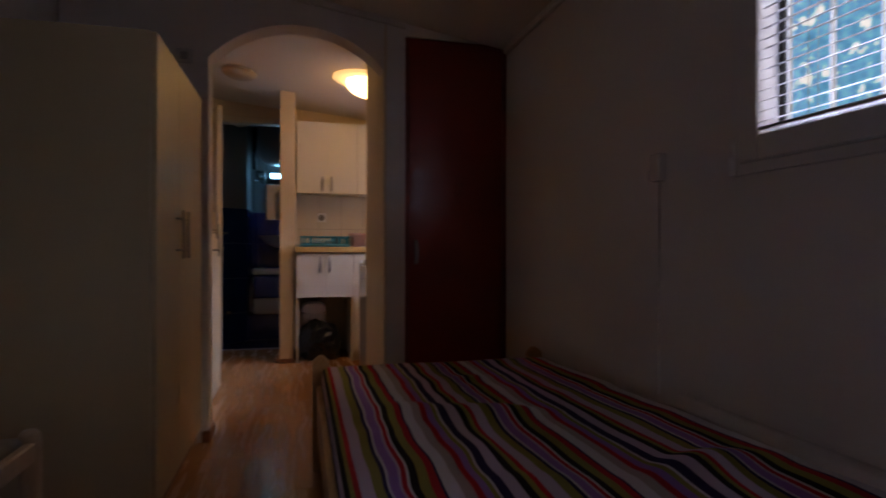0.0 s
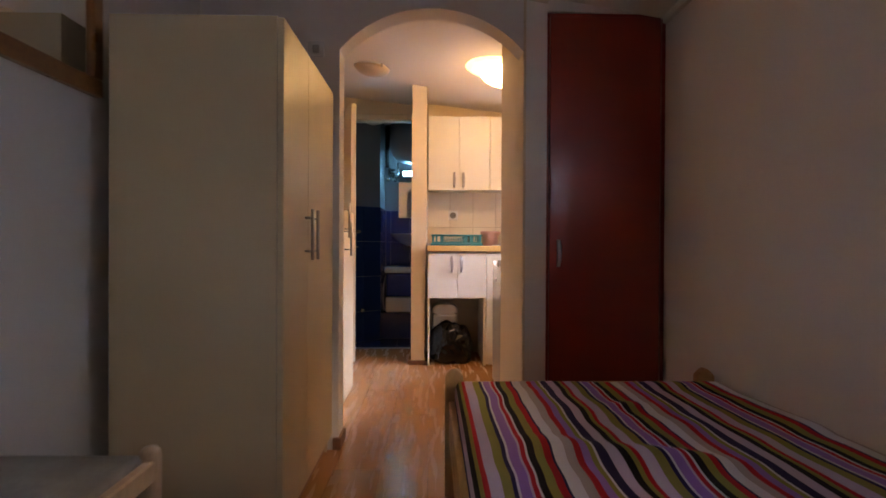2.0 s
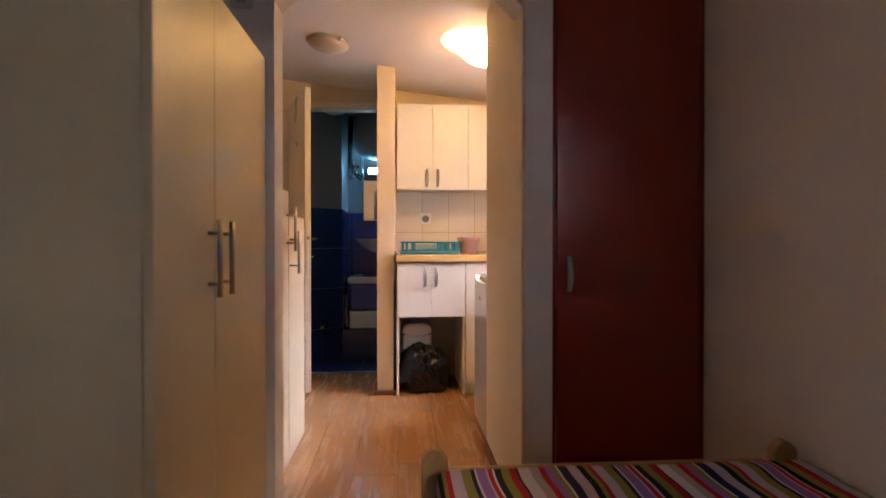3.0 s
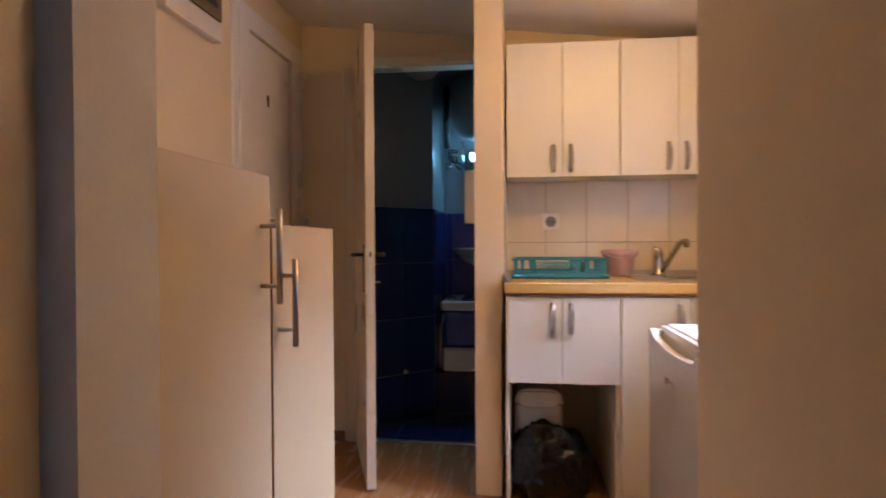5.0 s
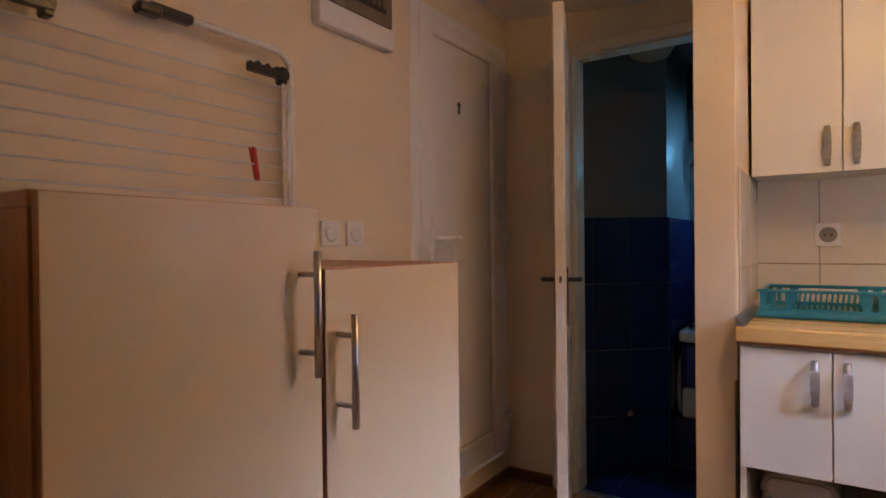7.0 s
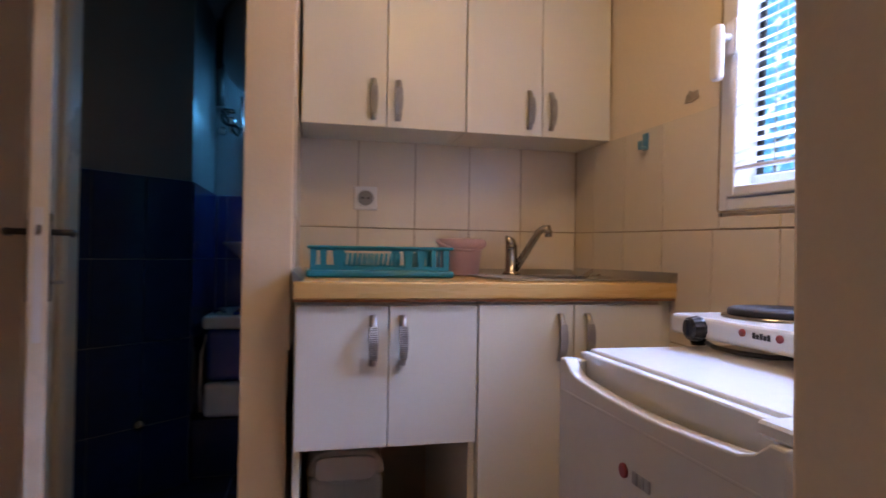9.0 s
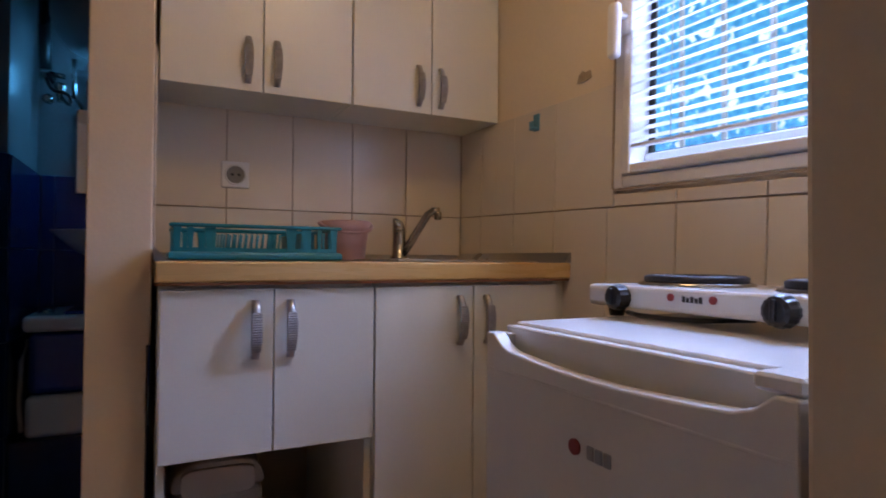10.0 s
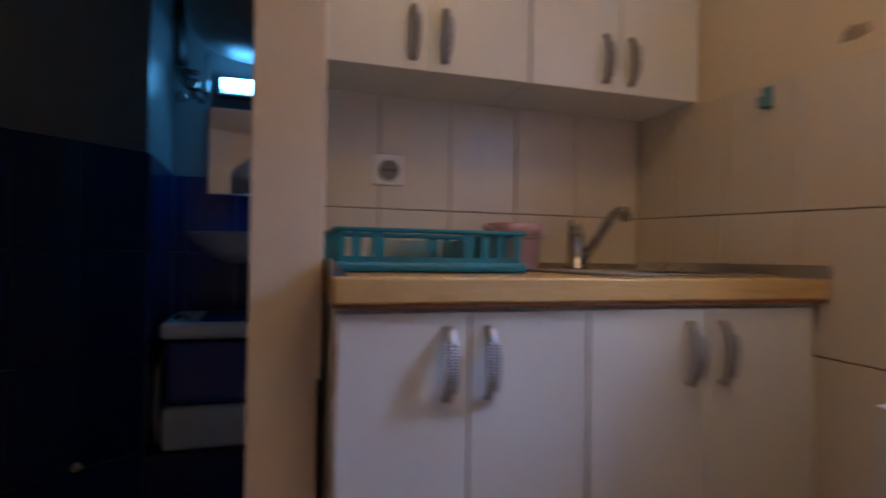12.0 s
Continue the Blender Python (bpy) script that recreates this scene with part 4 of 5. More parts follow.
s = thing("kitchen_sink", (0.98, 8.27, 0.905), "inset stainless steel sink with a drainer on the worktop", "sink")
bm = boxes((0.79, SX0, 8.06, 8.50, 0.9055, 0.9105), (SX1, 1.20, 8.06, 8.50, 0.9055, 0.9105), (SX0, SX1, 8.06, SY0, 0.9055, 0.9104), (SX0, SX1, SY1, 8.50, 0.9055, 0.9104), bev=0.0012)
for k in range(5):
    box(bm, 0.805, 0.915, 8.12 + 0.055 * k, 8.13 + 0.055 * k, 0.910, 0.913, bev=0.001)
part("deck", bm, M_STEEL, s)
part("bowl", boxes((SX0, SX0 + 0.004, SY0, SY1, 0.78, 0.909), (SX1 - 0.004, SX1, SY0, SY1, 0.78, 0.909), (SX0, SX1, SY0, SY0 + 0.004, 0.78, 0.9088), (SX0, SX1, SY1 - 0.004, SY1, 0.78, 0.9088), (SX0, SX1, SY0, SY1, 0.776, 0.78)), M_STEEL, s)
part("drain", lathe(bm_new(), [(0.03, 0.7805), (0.03, 0.783), (0.008, 0.7815)], (1.045, 8.26, 0), 24), M_CHROME, s)

t = thing("tap", (0.952, 8.455, 0.9105), "chrome mixer tap with a lever and a slanted spout", "tap")
part("body", lathe(bm_new(), [(0.030, 0), (0.030, 0.006), (0.022, 0.012), (0.020, 0.085), (0.021, 0.09)], (0.952, 8.455, 0.9105), 28), M_CHROME, t)
part("lever", tube(bm_new(), [(0.952, 8.455, 1.0), (0.945, 8.45, 1.022), (0.930, 8.442, 1.035)], [0.021, 0.017, 0.007], 16), M_CHROME, t)
pts = [(0.962, 8.445, 0.93), (0.985, 8.43, 0.97), (1.012, 8.41, 1.025), (1.026, 8.40, 1.052), (1.040, 8.39, 1.063), (1.056, 8.378, 1.062)]
sp = part("spout", tube(bm_new(), pts, [0.014, 0.0125, 0.012, 0.012, 0.012, 0.012], 16), M_CHROME, t)
part("aerator", lathe(bm_new(), [(0.011, -0.02), (0.012, 0.0), (0.011, 0.004)], (1.052, 8.381, 1.055), 20), M_CHROME, sp)


def dish_rack():
    """A low plastic dish rack with a barred basket on a drip tray."""
    x0, x1, y0, y1 = 0.293, 0.690, 8.225, 8.50
    d_ = thing("dish_rack", (0.505, 8.36, 0.905), "teal plastic dish rack with a drip tray on the worktop", "dish rack")
    part("tray", boxes((x0 - 0.008, x1 + 0.008, y0 - 0.008, y1 + 0.008, 0.906, 0.926), bev=0.007, seg=2), M_TEAL, d_)
    part("rim", boxes((x0 - 0.006, x1 + 0.006, y0 - 0.006, y0 + 0.014, 0.984, 0.993), (x0, x1, y1 - 0.014, y1, 0.982, 0.993), (x0, x0 + 0.014, y0 + 0.014, y1 - 0.014, 0.9825, 0.9925), (x1 - 0.014, x1, y0 + 0.014, y1 - 0.014, 0.9825, 0.9925), bev=0.003), M_TEAL, d_)
    for u, wide in ((0.03, 0.009), (0.10, 0.008), (0.21, 0.013), (0.69, 0.014), (0.785, 0.013), (0.87, 0.006), (0.965, 0.010)):
        x = x0 + (x1 - x0) * u
        for y in (y0 + 0.003, y1 - 0.009):
            bm = bm_new()
            prism(bm, [(x - wide, 0.984), (x + wide, 0.984), (x + wide * 0.6, 0.92), (x - wide * 0.6, 0.92)], "y", y, y + 0.006)
            part("bar", bm, M_TEAL, d_)
    for y in (y0 + 0.004, y1 - 0.008):
        part("lower_rail", boxes((x0 + 0.006, x1 - 0.006, y, y + 0.004, 0.924, 0.936)), M_TEAL, d_)
    for k in range(5):
        y = y0 + 0.02 + (y1 - y0 - 0.04) * k / 4
        for x in (x0 + 0.003, x1 - 0.009):
            part("bar", boxes((x, x + 0.006, y - 0.006, y + 0.006, 0.92, 0.984)), M_TEAL, d_)
    for k in range(12):
        x = x0 + 0.10 + 0.0145 * k
        part("prong", tube(bm_new(), [(x, 8.33, 0.921), (x + 0.006, 8.33, 0.974)], 0.0028, 8), M_TEAL, d_)
        part("prong", tube(bm_new(), [(x, 8.41, 0.921), (x + 0.006, 8.41, 0.974)], 0.0028, 8), M_TEAL, d_)
    part("divider", boxes((x0 + 0.30, x0 + 0.305, y0 + 0.014, y1 - 0.014, 0.922, 0.975)), M_TEAL, d_)
    return d_


dish_rack()

bk = thing("small_bucket", (0.782, 8.475, 0.905), "small dusty pink plastic bucket on the worktop", "bucket")
part("body", lathe(bm_new(), [(0.056, 0.0), (0.060, 0.004), (0.068, 0.085), (0.076, 0.088), (0.078, 0.118), (0.074, 0.120), (0.071, 0.092), (0.058, 0.008)], (0.782, 8.475, 0.906), 36), M_PINK, bk)
arc = [(0.782 + 0.080 * math.cos(radians(a)), 8.475 - 0.080 * math.sin(radians(a)) * 0.85, 1.018 - 0.028 * math.sin(radians(a))) for a in range(0, 181, 12)]
part("handle", tube(bm_new(), arc, 0.0065, 10), M_PINK, bk)

so = thing("wall_socket", (0.474, 8.6, 1.12), "white square power socket on the kitchen tiles", "socket")
part("plate", boxes((0.434, 0.514, 8.588, 8.599, 1.122, 1.202), bev=0.004, seg=2), M_PVC, so)
part("ring", lathe(bm_new(), [(0.031, 0.0), (0.031, -0.004), (0.027, -0.004), (0.026, 0.004)], (0.474, 8.588, 1.162), 28, "y"), M_GLOSSW, so)
# flat disc; the plug hollow's shade is put into its grey colour
part("recess", lathe(bm_new(), [(0.026, 0.0), (0.026, -0.0015)], (0.474, 8.588, 1.162), 28, "y"), M_RECESS, so)
for dx in (-0.0095, 0.0095):
    part("pin_hole", lathe(bm_new(), [(0.0045, 0.0), (0.0045, -0.0015)], (0.474 + dx, 8.5865, 1.162), 12, "y"), M_BLACK, so)

h = solid("adhesive_hook", boxes((1.243, 1.2475, 8.115, 8.143, 1.285, 1.335), (1.225, 1.243, 8.119, 8.139, 1.287, 1.295), (1.225, 1.229, 8.119, 8.139, 1.295, 1.312), bev=0.0015), M_BLUE,
          "small light blue adhesive hook on the kitchen wall", "hook", (1.247, 8.13, 1.28))
bm = bm_new()
prism(bm, [(7.908, 1.384), (7.912, 1.404), (7.932, 1.402), (7.944, 1.410), (7.958, 1.398), (7.966, 1.380), (7.935, 1.378)], "x", 1.2575, 1.2595)
solid("wall_scar", bm, M_STAIN, "grey-brown scar in the kitchen wall paint", "wall scar", (1.259, 7.925, 1.38))

# refrigerator with a scooped door top
FY0, FY1, FT = 7.026, 7.495, 0.819
fr = thing("refrigerator", (0.97, 7.265, 0), "small white undercounter refrigerator with a scooped door grip", "refrigerator")
part("body", boxes((0.758, 1.235, FY0 + 0.004, FY1 - 0.004, 0.02, 0.805), bev=0.006, seg=2), M_GLOSSW, fr)
part("top_panel", boxes((0.752, 1.24, FY0, FY1, 0.806, FT), bev=0.006, seg=3), M_GLOSSW, fr)
bm = bm_new()
top = []
for k in range(25):
    u = k / 24
    y = FY0 + 0.002 + (FY1 - FY0 - 0.004) * u
    edge = min(u, 1 - u)
    sc = max(0.0, min(1.0, (edge - 0.05) / 0.05))
    sc = sc * sc * (3 - 2 * sc)
    top.append((y, 0.806 - sc * (0.016 + 0.014 * math.sin(math.pi * u))))
prism(bm, [(FY0 + 0.002, 0.03), (FY1 - 0.002, 0.03)] + top[::-1], "x", 0.700, 0.722, bev=0.003)
box(bm, 0.7225, 0.752, FY0 + 0.002, FY1 - 0.002, 0.03, 0.760, bev=0.003)
box(bm, 0.735, 0.7515, FY0 + 0.002, FY1 - 0.002, 0.7605, 0.814, bev=0.002)
box(bm, 0.7225, 0.735, FY0 + 0.002, FY0 + 0.028, 0.7605, 0.8045, bev=0.002)
box(bm, 0.7225, 0.735, FY1 - 0.028, FY1 - 0.002, 0.7605, 0.8045, bev=0.002)
dr = part("door", bm, M_GLOSSW, fr)
part("door_lip", boxes((0.6992, 0.7005, FY0 + 0.004, FY1 - 0.004, 0.7535, 0.757), bev=0.0005), M_GLOSSW, dr, "fine moulded lip under the door cap")
part("badge_dot", lathe(bm_new(), [(0.0095, 0.0), (0.0095, -0.003), (0.007, -0.004)], (0.700, 7.29, 0.695), 20, "x"), M_BADGE, dr, "round red badge")
for k in range(3):
    part("badge_mark", boxes((0.697, 0.700, 7.268 - 0.0135 * k - 0.011, 7.268 - 0.0135 * k, 0.687, 0.703), bev=0.001), M_SATIN, dr)
for y in (FY0 + 0.05, FY1 - 0.05):
    part("foot", lathe(bm_new(), [(0.016, 0), (0.014, 0.021)], (0.80, y, 0), 16), M_BLACK, fr)
part("hinge_cap", boxes((0.706, 0.7515, FY0, FY0 + 0.045, 0.8065, 0.8215), bev=0.003), M_GLOSSW, dr)


def hot_plate():
    """A two-ring electric hot plate that faces the passage."""
    x0, x1, y0, y1, z0, z1 = 0.936, 1.180, 7.060, 7.545, 0.836, 0.872
    h_ = thing("hot_plate", (1.04, 7.27, FT), "white two-ring electric hot plate on the refrigerator", "hot plate")
    part("housing", boxes((x0, x1, y0, y1, z0, z1), bev=0.008, seg=3), M_GLOSSW, h_)
    part("base_tray", lathe(bm_new(), [(0.06, 0.835), (0.08, 0.8425)], (1.05, 7.32, 0), 30), M_BLACK, h_)
    part("power_cord", tube(bm_new(), [(x0 + 0.02, 7.47, 0.8275), (x0 + 0.004, 7.43, 0.8265), (x0 + 0.002, 7.38, 0.8265), (x0 + 0.02, 7.33, 0.8265), (x0 + 0.10, 7.30, 0.8270)], 0.004, 8), M_BLACK, h_, "thin dark power cord")
    for x in (x0 + 0.025, x1 - 0.025):
        for y in (y0 + 0.05, y1 - 0.045):
            part("foot", lathe(bm_new(), [(0.012, FT + 0.0005), (0.014, FT + 0.010), (0.014, z0 + 0.001)], (x, y, 0), 16), M_BLACK, h_)
    for y, r in ((7.425, 0.080), (7.185, 0.074)):
        ring = part("trim_ring", lathe(bm_new(), [(r + 0.012, z1 - 0.002), (r + 0.010, z1 + 0.004), (r + 0.002, z1 + 0.007), (r, z1 + 0.002)], (1.062, y, 0), 40), M_CHROME, h_, "polished steel trim ring")
        part("cooking_ring", lathe(bm_new(), [(r, z1 + 0.001), (r + 0.001, z1 + 0.014), (r - 0.006, z1 + 0.017), (r * 0.32, z1 + 0.0165), (r * 0.28, z1 + 0.014)], (1.062, y, 0), 40), M_IRON, ring, "black cast iron cooking ring")
    for y in (7.462, 7.190):
        bm = bm_new()
        rings = []
        for hx, rr in ((0.0, 0.0195), (-0.006, 0.0205), (-0.020, 0.018), (-0.023, 0.013)):
            rings.append([bm.verts.new((x0 + hx, y + rr * (1 + 0.06 * (k % 2)) * math.cos(2 * math.pi * k / 28), 0.853 + rr * (1 + 0.06 * (k % 2)) * math.sin(2 * math.pi * k / 28))) for k in range(28)])
        for a, e in zip(rings, rings[1:]):
            for k in range(28):
                bm.faces.new((a[k], a[(k + 1) % 28], e[(k + 1) % 28], e[k]))
        bm.faces.new(rings[0][::-1])
        bm.faces.new(rings[-1])
        bmesh.ops.recalc_face_normals(bm, faces=bm.faces[:])
        box(bm, x0 - 0.028, x0 - 0.020, y - 0.003, y + 0.003, 0.842, 0.868, bev=0.001)
        part("knob", bm, M_BLACK, h_, "black ribbed control knob")
    for y in (7.362, 7.290):
        part("indicator_light", lathe(bm_new(), [(0.0058, 0.0), (0.0058, -0.003), (0.0035, -0.005)], (x0, y, 0.859), 18, "x"), M_BADGE, h_, "small red indicator light")
    for k in range(5):
        part("badge_mark", boxes((x0 - 0.0012, x0 + 0.0005, 7.342 - 0.0072 * k - 0.0048, 7.342 - 0.0072 * k, 0.853, 0.860 if k % 2 else 0.862)), M_BLACK, h_)
    return h_


hot_plate()

# under the open unit
bn = thing("waste_bin", (0.40, 8.30, 0), "white plastic bin with a rounded lid under the worktop", "bin")
part("body", boxes((0.30, 0.50, 8.20, 8.42, 0.0, 0.37), bev=0.02, seg=3), M_GLOSSW, bn)
bm = bm_new()
dome = [(0.40 + 0.104 * math.copysign(abs(math.cos(radians(a))) ** 0.55, math.cos(radians(a))), 0.374 + 0.068 * math.sin(radians(a)) ** 0.8) for a in range(0, 181, 12)]
prism(bm, dome, "y", 8.19, 8.43, bev=0.012)
lid = part("lid", bm, M_GLOSSW, bn, "rounded white lid")
bm = bm_new()
flap = [(0.398 + 0.082 * math.copysign(abs(math.cos(radians(a))) ** 0.4, math.cos(radians(a))), 0.398 + 0.032 * math.copysign(abs(math.sin(radians(a))) ** 0.5, math.sin(radians(a)))) for a in range(0, 360, 15)]
prism(bm, flap, "y", 8.178, 8.191, bev=0.003)
part("flap", bm, M_GLOSSW, lid, "swing flap")


def bin_bag():
    bm = bm_new()
    bmesh.ops.create_icosphere(bm, subdivisions=5, radius=1.0)
    for v in bm.verts:
        n = v.co.normalized()
        r = 1.02 + 0.16 * noise.noise(n * 2.2 + Vector((3, 1, 0))) - 0.20 * abs(noise.noise(n * 3.4 + Vector((1, 8, 2)))) - 0.12 * abs(noise.noise(n * 8.0)) - 0.05 * abs(noise.noise(n * 17.0 + Vector((5, 5, 1))))
        p = n * r
        z = p.z * 0.16
        flat = 1.0 + 0.25 * max(0, -p.z)
        v.co = Vector((0.445 + p.x * 0.165 * flat, 8.135 + p.y * 0.085 * flat, max(0.004, 0.135 + z * 1.15 + 0.05 * max(0.0, -p.x) * max(0.0, p.z))))
    ob = solid("bin_bag", bm, M_BAG, "crumpled black plastic bin bag on the floor", "bin bag", (0.455, 8.14, 0), smooth=True)
    return ob


bin_bag()

# ---- bathroom ----
wm = thing("washing_machine", (0.1, 9.53, 0.245), "small white and blue plastic washing machine on the plinth", "washing machine")
part("base", boxes((-0.155, 0.30, 9.30, 9.75, 0.248, 0.40), bev=0.02, seg=3), M_GLOSSW, wm)
part("drum", boxes((-0.150, 0.295, 9.307, 9.745, 0.402, 0.632), bev=0.025, seg=3), M_DRUM, wm, "deep blue plastic drum housing")
part("top", boxes((-0.165, 0.31, 9.29, 9.76, 0.634, 0.695), bev=0.018, seg=3), M_GLOSSW, wm)
part("lid", boxes((-0.04, 0.28, 9.32, 9.6, 0.6955, 0.707), bev=0.005), M_DRUM, wm)
part("knob", lathe(bm_new(), [(0.028, 0), (0.026, 0.016), (0.018, 0.02)], (-0.10, 9.36, 0.6955), 20), M_CHROME, wm)
part("hose", tube(bm_new(), [(-0.158, 9.40, 0.60), (-0.178, 9.38, 0.52), (-0.180, 9.37, 0.36), (-0.172, 9.36, 0.262)], 0.009), M_GLOSSW, wm)

ba = thing("wash_basin", (0.12, 9.66, 0.95), "white ceramic wash basin on the bathroom wall", "wash basin")
bm = bm_new()
n = 36
rings = []
for sc, z in ((0.35, 0.90), (0.62, 0.93), (0.86, 0.985), (0.97, 1.012), (1.0, 1.022), (0.93, 1.020), (0.80, 0.985), (0.4, 0.94)):
    rings.append([bm.verts.new((0.13 + 0.26 * sc * math.cos(2 * math.pi * k / n), 9.62 + 0.20 * sc * math.sin(2 * math.pi * k / n), z)) for k in range(n)])
for a, e in zip(rings, rings[1:]):
    for k in range(n):
        bm.faces.new((a[k], a[(k + 1) % n], e[(k + 1) % n], e[k])).smooth = True
bm.faces.new(rings[0][::-1])
bm.faces.new(rings[-1])
bmesh.ops.recalc_face_normals(bm, faces=bm.faces[:])
part("bowl", bm, M_GLOSSW, ba)
part("waste_pipe", tube(bm_new(), [(0.13, 9.66, 0.92), (0.13, 9.66, 0.78), (0.13, 9.80, 0.74)], 0.02), M_CHROME, ba)

mc = thing("bathroom_mirror", (0.16, 9.81, 1.19), "frameless rectangular mirror on the bathroom wall", "mirror")
part("backing", boxes((-0.060, 0.40, 9.805, 9.815, 1.195, 1.575), bev=0.002), M_GLOSSW, mc)
part("mirror_glass", boxes((-0.057, 0.397, 9.799, 9.804, 1.198, 1.572), bev=0.0015), M_MIRROR, mc)
bl = thing("bathroom_lamp", (0.1, 9.74, 1.60), "lit cool white tube lamp above the bathroom mirror", "wall lamp")
part("tube", tube(bm_new(), [(-0.005, 9.70, 1.655), (0.31, 9.70, 1.655)], 0.022, 16), M_COOL, bl)
part("bracket", boxes((-0.02, 0.33, 9.735, 9.815, 1.615, 1.69), bev=0.005), M_CHROME, bl)
sh = thing("shower_fitting", (-0.15, 9.78, 1.55), "chrome shower mixer with a curled hose on the bathroom wall", "shower")
part("pipe", tube(bm_new(), [(-0.15, 9.815, 1.70), (-0.15, 9.74, 1.70), (-0.10, 9.72, 1.69)], 0.012), M_CHROME, sh)
pts = [(-0.16 + 0.045 * (1 - math.cos(k * 0.30)), 9.72 - 0.002 * k, 1.695 - 0.115 * math.sin(k * 0.15) + 0.02 * math.sin(k * 0.6)) for k in range(21)]
part("hose", tube(bm_new(), pts, 0.0075, 10), M_BLACK, sh, "dark curled shower hose")
part("head", lathe(bm_new(), [(0.008, 0), (0.012, 0.03), (0.026, 0.07), (0.024, 0.08)], (-0.115, 9.71, 1.575), 20), M_CHROME, sh)
part("valve", lathe(bm_new(), [(0.02, 0), (0.022, -0.03), (0.012, -0.04)], (-0.165, 9.80, 1.60), 20, "y"), M_CHROME, sh)
wh = thing("water_heater", (0.12, 9.6, 1.75), "grey cylindrical water heater under the bathroom ceiling", "water heater")
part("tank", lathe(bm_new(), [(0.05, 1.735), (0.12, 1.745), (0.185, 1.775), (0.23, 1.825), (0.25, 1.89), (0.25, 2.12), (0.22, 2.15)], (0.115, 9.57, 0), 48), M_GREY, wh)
part("pipe", tube(bm_new(), [(-0.06, 9.68, 1.76), (-0.06, 9.70, 1.60), (-0.04, 9.80, 1.58)], 0.009), M_CHROME, wh)
part("pipe", tube(bm_new(), [(-0.17, 9.72, 2.15), (-0.175, 9.72, 1.9), (-0.172, 9.75, 1.72)], 0.024), M_BLACK, wh, "black vertical pipe")
cl = thing("bathroom_ceiling_lamp", (-0.265, 9.16, 2.14), "unlit round white lamp on the bathroom ceiling", "ceiling lamp")
part("shade", lathe(bm_new(), [(0.11, 0.0), (0.12, -0.03), (0.09, -0.075), (0.03, -0.095)], (-0.265, 9.16, 2.14), 32), M_LAMPGLASS, cl)
part("base", lathe(bm_new(), [(0.09, 0.0), (0.09, -0.004)], (-0.265, 9.16, 2.1445), 32), M_GLOSSW, cl)
vp = thing("wall_valve", (-0.35, 9.1, 0.24), "small round chrome valve cap on the navy tiles", "valve")
part("cap", lathe(bm_new(), [(0.022, 0), (0.020, -0.012), (0.010, -0.016)], (-0.352, 9.096, 0.29), 20, "y"), M_CHROME, vp)

# ---- outside ----
setting("ground", boxes((1.6, 60, -40, 60, -0.9, -0.6)), M_GROUND, "garden ground outside the windows")
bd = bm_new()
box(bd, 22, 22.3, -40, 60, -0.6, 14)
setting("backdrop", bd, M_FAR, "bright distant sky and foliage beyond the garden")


def garden_tree(x, y, h, seed):
    rnd = random.Random(seed)
    t_ = thing("tree", (x, y, -0.6), "leafy garden tree outside the window", "tree", "garden trees")
    bm = bm_new()
    tube(bm, [(x, y, -0.6), (x + 0.05, y - 0.04, 0.6), (x - 0.03, y + 0.05, 1.6), (x, y, h)], [0.11, 0.09, 0.07, 0.03], 10)
    limbs = []
    for k in range(11):
        a, z0 = rnd.uniform(0, 6.28), rnd.uniform(0.3, h - 0.2)
        l = rnd.uniform(0.7, 1.5)
        e = Vector((x + l * math.cos(a), y + l * math.sin(a), z0 + rnd.uniform(0.1, 0.8)))
        limbs.append((Vector((x, y, z0)), e))
        tube(bm, [(x, y, z0), (x + 0.5 * (e.x - x), y + 0.5 * (e.y - y), (z0 + e.z) / 2 + 0.08), tuple(e)], [0.035, 0.022, 0.008], 7)
    part("trunk", bm, M_BARK, t_)
    verts, faces = [], []
    for k in range(2600):
        a, e = limbs[rnd.randrange(len(limbs))]
        c_ = a.lerp(e, rnd.uniform(0.3, 1.1)) + Vector([rnd.gauss(0, 0.22) for _ in range(3)])
        u = Vector([rnd.gauss(0, 1) for _ in range(3)]).normalized()
        w_ = u.orthogonal().normalized()
        s_ = rnd.uniform(0.025, 0.05)
        i = len(verts)
        verts += [c_ - u * s_, c_ + w_ * s_ * 0.5, c_ + u * s_, c_ - w_ * s_ * 0.5]
        faces.append((i, i + 1, i + 2, i + 3))
    me = bpy.data.meshes.new("crown")
    me.from_pydata([v - Vector((x, y, -0.6)) for v in verts], [], faces)
    me.materials.append(M_LEAF)
    ob = new("crown", me)
    ob.parent = t_


garden_tree(13.0, 20.5, 5.2, 1)
garden_tree(15.0, 14.0, 4.6, 2)
gr = thing("garden_fence", (3.2, 8.0, -0.6), "white metal garden fence with upright bars", "fence")
part("rail", boxes((3.19, 3.22, 2.0, 14.0, 0.40, 0.44)), M_PVC, gr)
part("rail", boxes((3.19, 3.22, 2.0, 14.0, 2.86, 2.90)), M_PVC, gr)
for k in range(40):
    y = 2.1 + 0.3 * k
    part("bar", boxes((3.195, 3.215, y, y + 0.028, -0.6, 2.95)), M_PVC, gr)

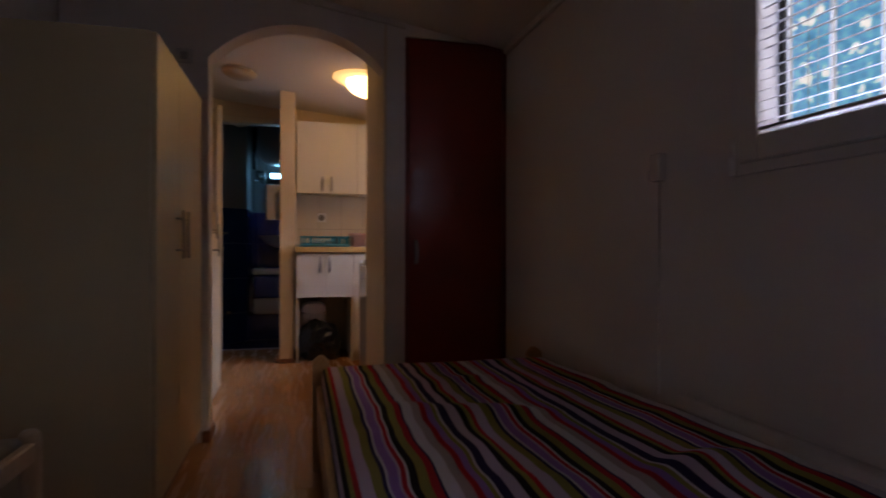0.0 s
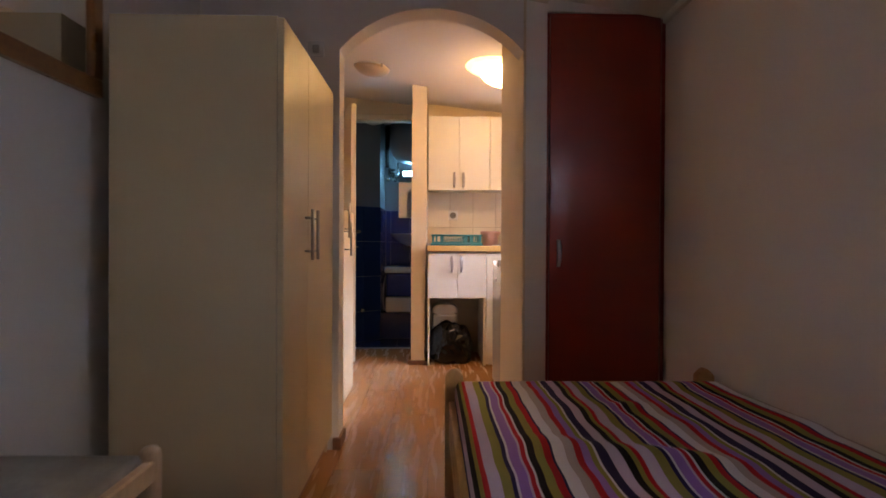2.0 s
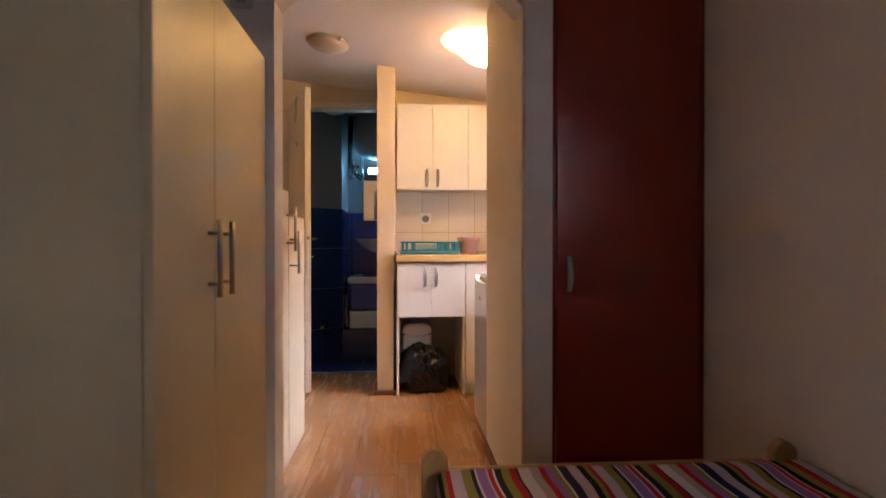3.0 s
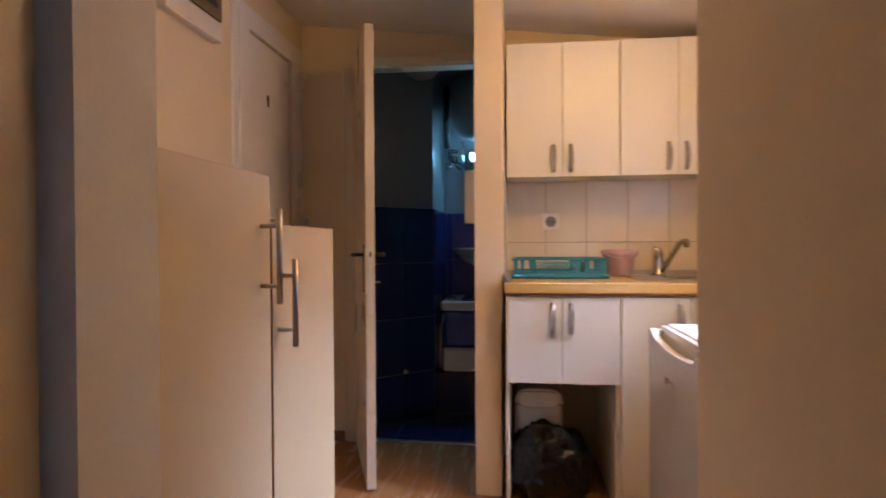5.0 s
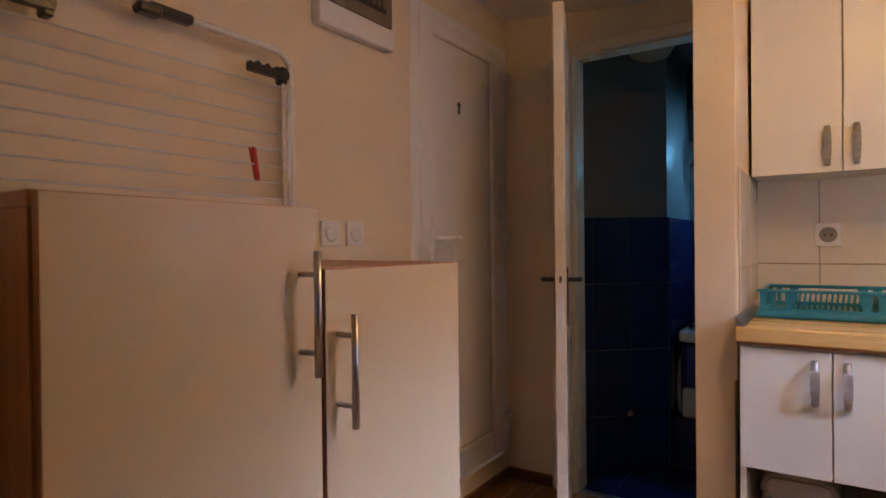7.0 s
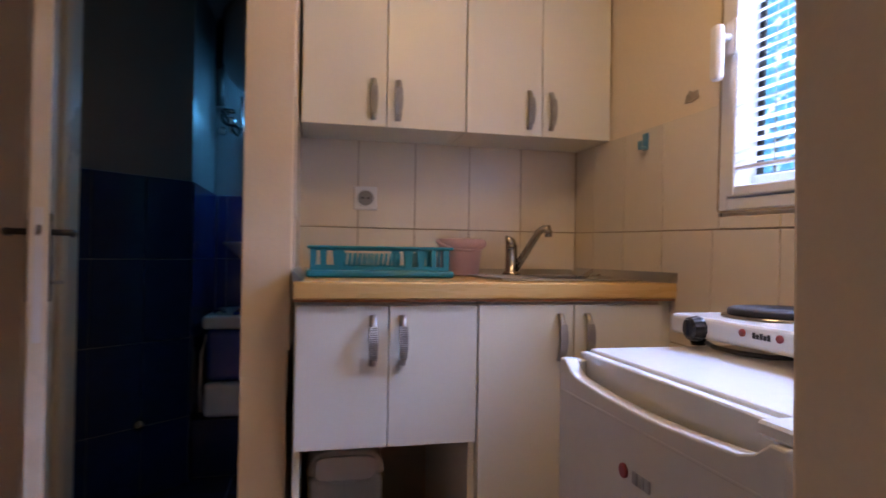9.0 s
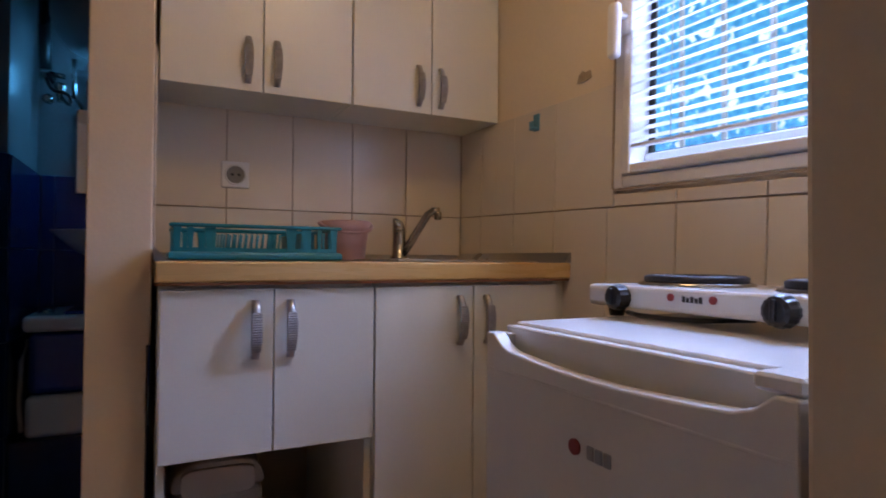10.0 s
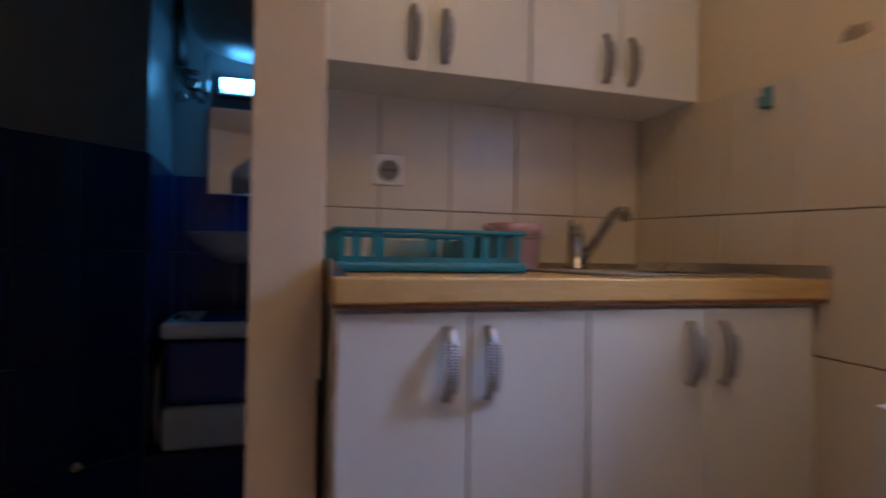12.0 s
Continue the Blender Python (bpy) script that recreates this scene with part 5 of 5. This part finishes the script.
# ---- pieces of floor and walls ----
rows = []
rnd = random.Random(4)
PW, PL = 0.19, 1.28
for i in range(14):
    x0 = -1.05 + PW * i
    if x0 > 1.5:
        break
    y = BACK - rnd.uniform(0, 1.0)
    while y < 8.72:
        a, e = max(y, BACK - 0.2), min(y + PL, 8.72)
        if e - a > 0.03:
            rows.append((x0 + 0.0004, min(x0 + PW, 1.55) - 0.0004, a + 0.0004, e - 0.0004, -0.012, 0.0))
        y += PL
pieces("plank", rows, M_PLANK, floor, 0.0008)

tiles = setting("wall_tiles_back", boxes((0.256, 1.2535, 8.600, 8.605, 0.76, 1.362)), M_GROUT, "cream glazed kitchen tiles behind the worktop")
G = 0.0016
rows = []
for z0, z1 in ((0.906, 1.061), (1.061, 1.361)):
    xs = [0.2565, 0.449, 0.645, 0.840, 1.033, 1.2475]
    for a, e in zip(xs, xs[1:]):
        rows.append((a + G, e - G, 8.595, 8.6035, z0 + G, z1 - G))
pieces("tile", rows, M_TILE, tiles, 0.0012)
right_tiles = tiles = setting("wall_tiles_right", boxes((1.2545, 1.2595, 7.022, 8.598, 0.30, 1.09), (1.2545, 1.2595, 7.8195, 8.598, 1.09, 1.36)), M_GROUT, "cream glazed kitchen tiles beside the window")
rows = []
ys = [8.5985, 8.452, 8.255, 8.05, 7.84, 7.63, 7.425, 7.22, 7.0235]
for z0, z1 in ((0.461, 0.761), (0.761, 1.061)):
    for a, e in zip(ys, ys[1:]):
        rows.append((1.2485, 1.257, e + G, a - G, z0 + G, z1 - G))
for a, e in zip(ys[:4], (*ys[1:4], 7.8185)):
    rows.append((1.2485, 1.257, e + G, a - G, 1.061 + G, 1.361 - G))
pieces("tile", rows, M_TILE, tiles, 0.0012)
rows = []
for a, e in zip((7.817, *ys[5:]), ys[5:]):
    rows.append((1.2485, 1.257, e + G, a - G, 1.0635, 1.091))
pieces("tile", rows, M_TILE, tiles, 0.001)
right_tiles.matrix_basis = Matrix.Translation((1.25, 8.598, 1.061)) @ Matrix.Rotation(radians(1.5), 4, "X") @ Matrix.Translation((-1.25, -8.598, -1.061))
tiles = setting("wall_tiles_partition", boxes((0.2535, 0.2555, 8.10, 8.598, 0.90, 1.362)), M_GROUT, "cream glazed tiles on the partition's kitchen side")
pieces("tile", [(0.2545, 0.2585, a + G, a + 0.245 - G, z0 + G, z1 - G) for a in (8.105, 8.352) for z0, z1 in ((0.906, 1.061), (1.061, 1.361))], M_TILE, tiles, 0.001)

# navy tiles on the slanting bathroom wall, the recess and the back wall
L = math.hypot(0.495, 0.445)
ang = math.degrees(math.atan2(0.445, 0.495))


def tiled(name, origin, rz, length, z0=0.0, cols=0.2, label="navy glazed bathroom wall tiles"):
    bm = boxes((0, length, -0.006, -0.001, z0, 1.272))
    me_ob = link(name, bm, M_NGROUT)
    me_ob.matrix_basis = pose(*origin, 0, 0, rz)
    tagged(me_ob, label, kind="structure")
    made = {}
    x = length
    while x > 0.01:
        a = max(0.0, x - cols)
        for k in range(4):
            hi = 1.27 - 0.33 * k
            lo = max(z0, hi - 0.33)
            if hi - lo < 0.02:
                continue
            size = (round(x - a - 0.003, 4), round(hi - lo - 0.003, 4))
            if size not in made:
                me = bpy.data.meshes.new("tile")
                b_ = boxes((-size[0] / 2, size[0] / 2, -0.004, 0.004, -size[1] / 2, size[1] / 2), bev=0.001)
                b_.to_mesh(me)
                b_.free()
                me.materials.append(M_NAVY)
                made[size] = me
            o = new("tile", made[size])
            o.parent = me_ob
            o.location = ((a + x) / 2, -0.008, (lo + hi) / 2)
        x = a


tiled("wall_tiles_slant", (-0.70, 8.80, 0), ang, L)
tiled("wall_tiles_recess", (-0.205, 9.245, 0), 90, 0.58)
tiled("wall_tiles_bathroom_back", (-0.19, 9.83, 0), 0, 1.25)
fl = bpy.data.objects["floor_bathroom"]
pieces("tile", [(-0.68 + 0.33 * i, -0.68 + 0.33 * i + 0.327, 8.764 + 0.33 * j, 8.764 + 0.33 * j + 0.327, -0.006, 0.0) for i in range(5) for j in range(3)], M_NAVY, fl, 0.001)
pieces("tile", [(-0.198 + 0.33 * i, -0.198 + 0.33 * i + 0.327, 9.283, 9.2895, 0.003, 0.245) for i in range(3)] + [(-0.198 + 0.33 * i, -0.198 + 0.33 * i + 0.327, 9.284, 9.60, 0.2455, 0.2475) for i in range(3)], M_NAVY, plinth, 0.0008)
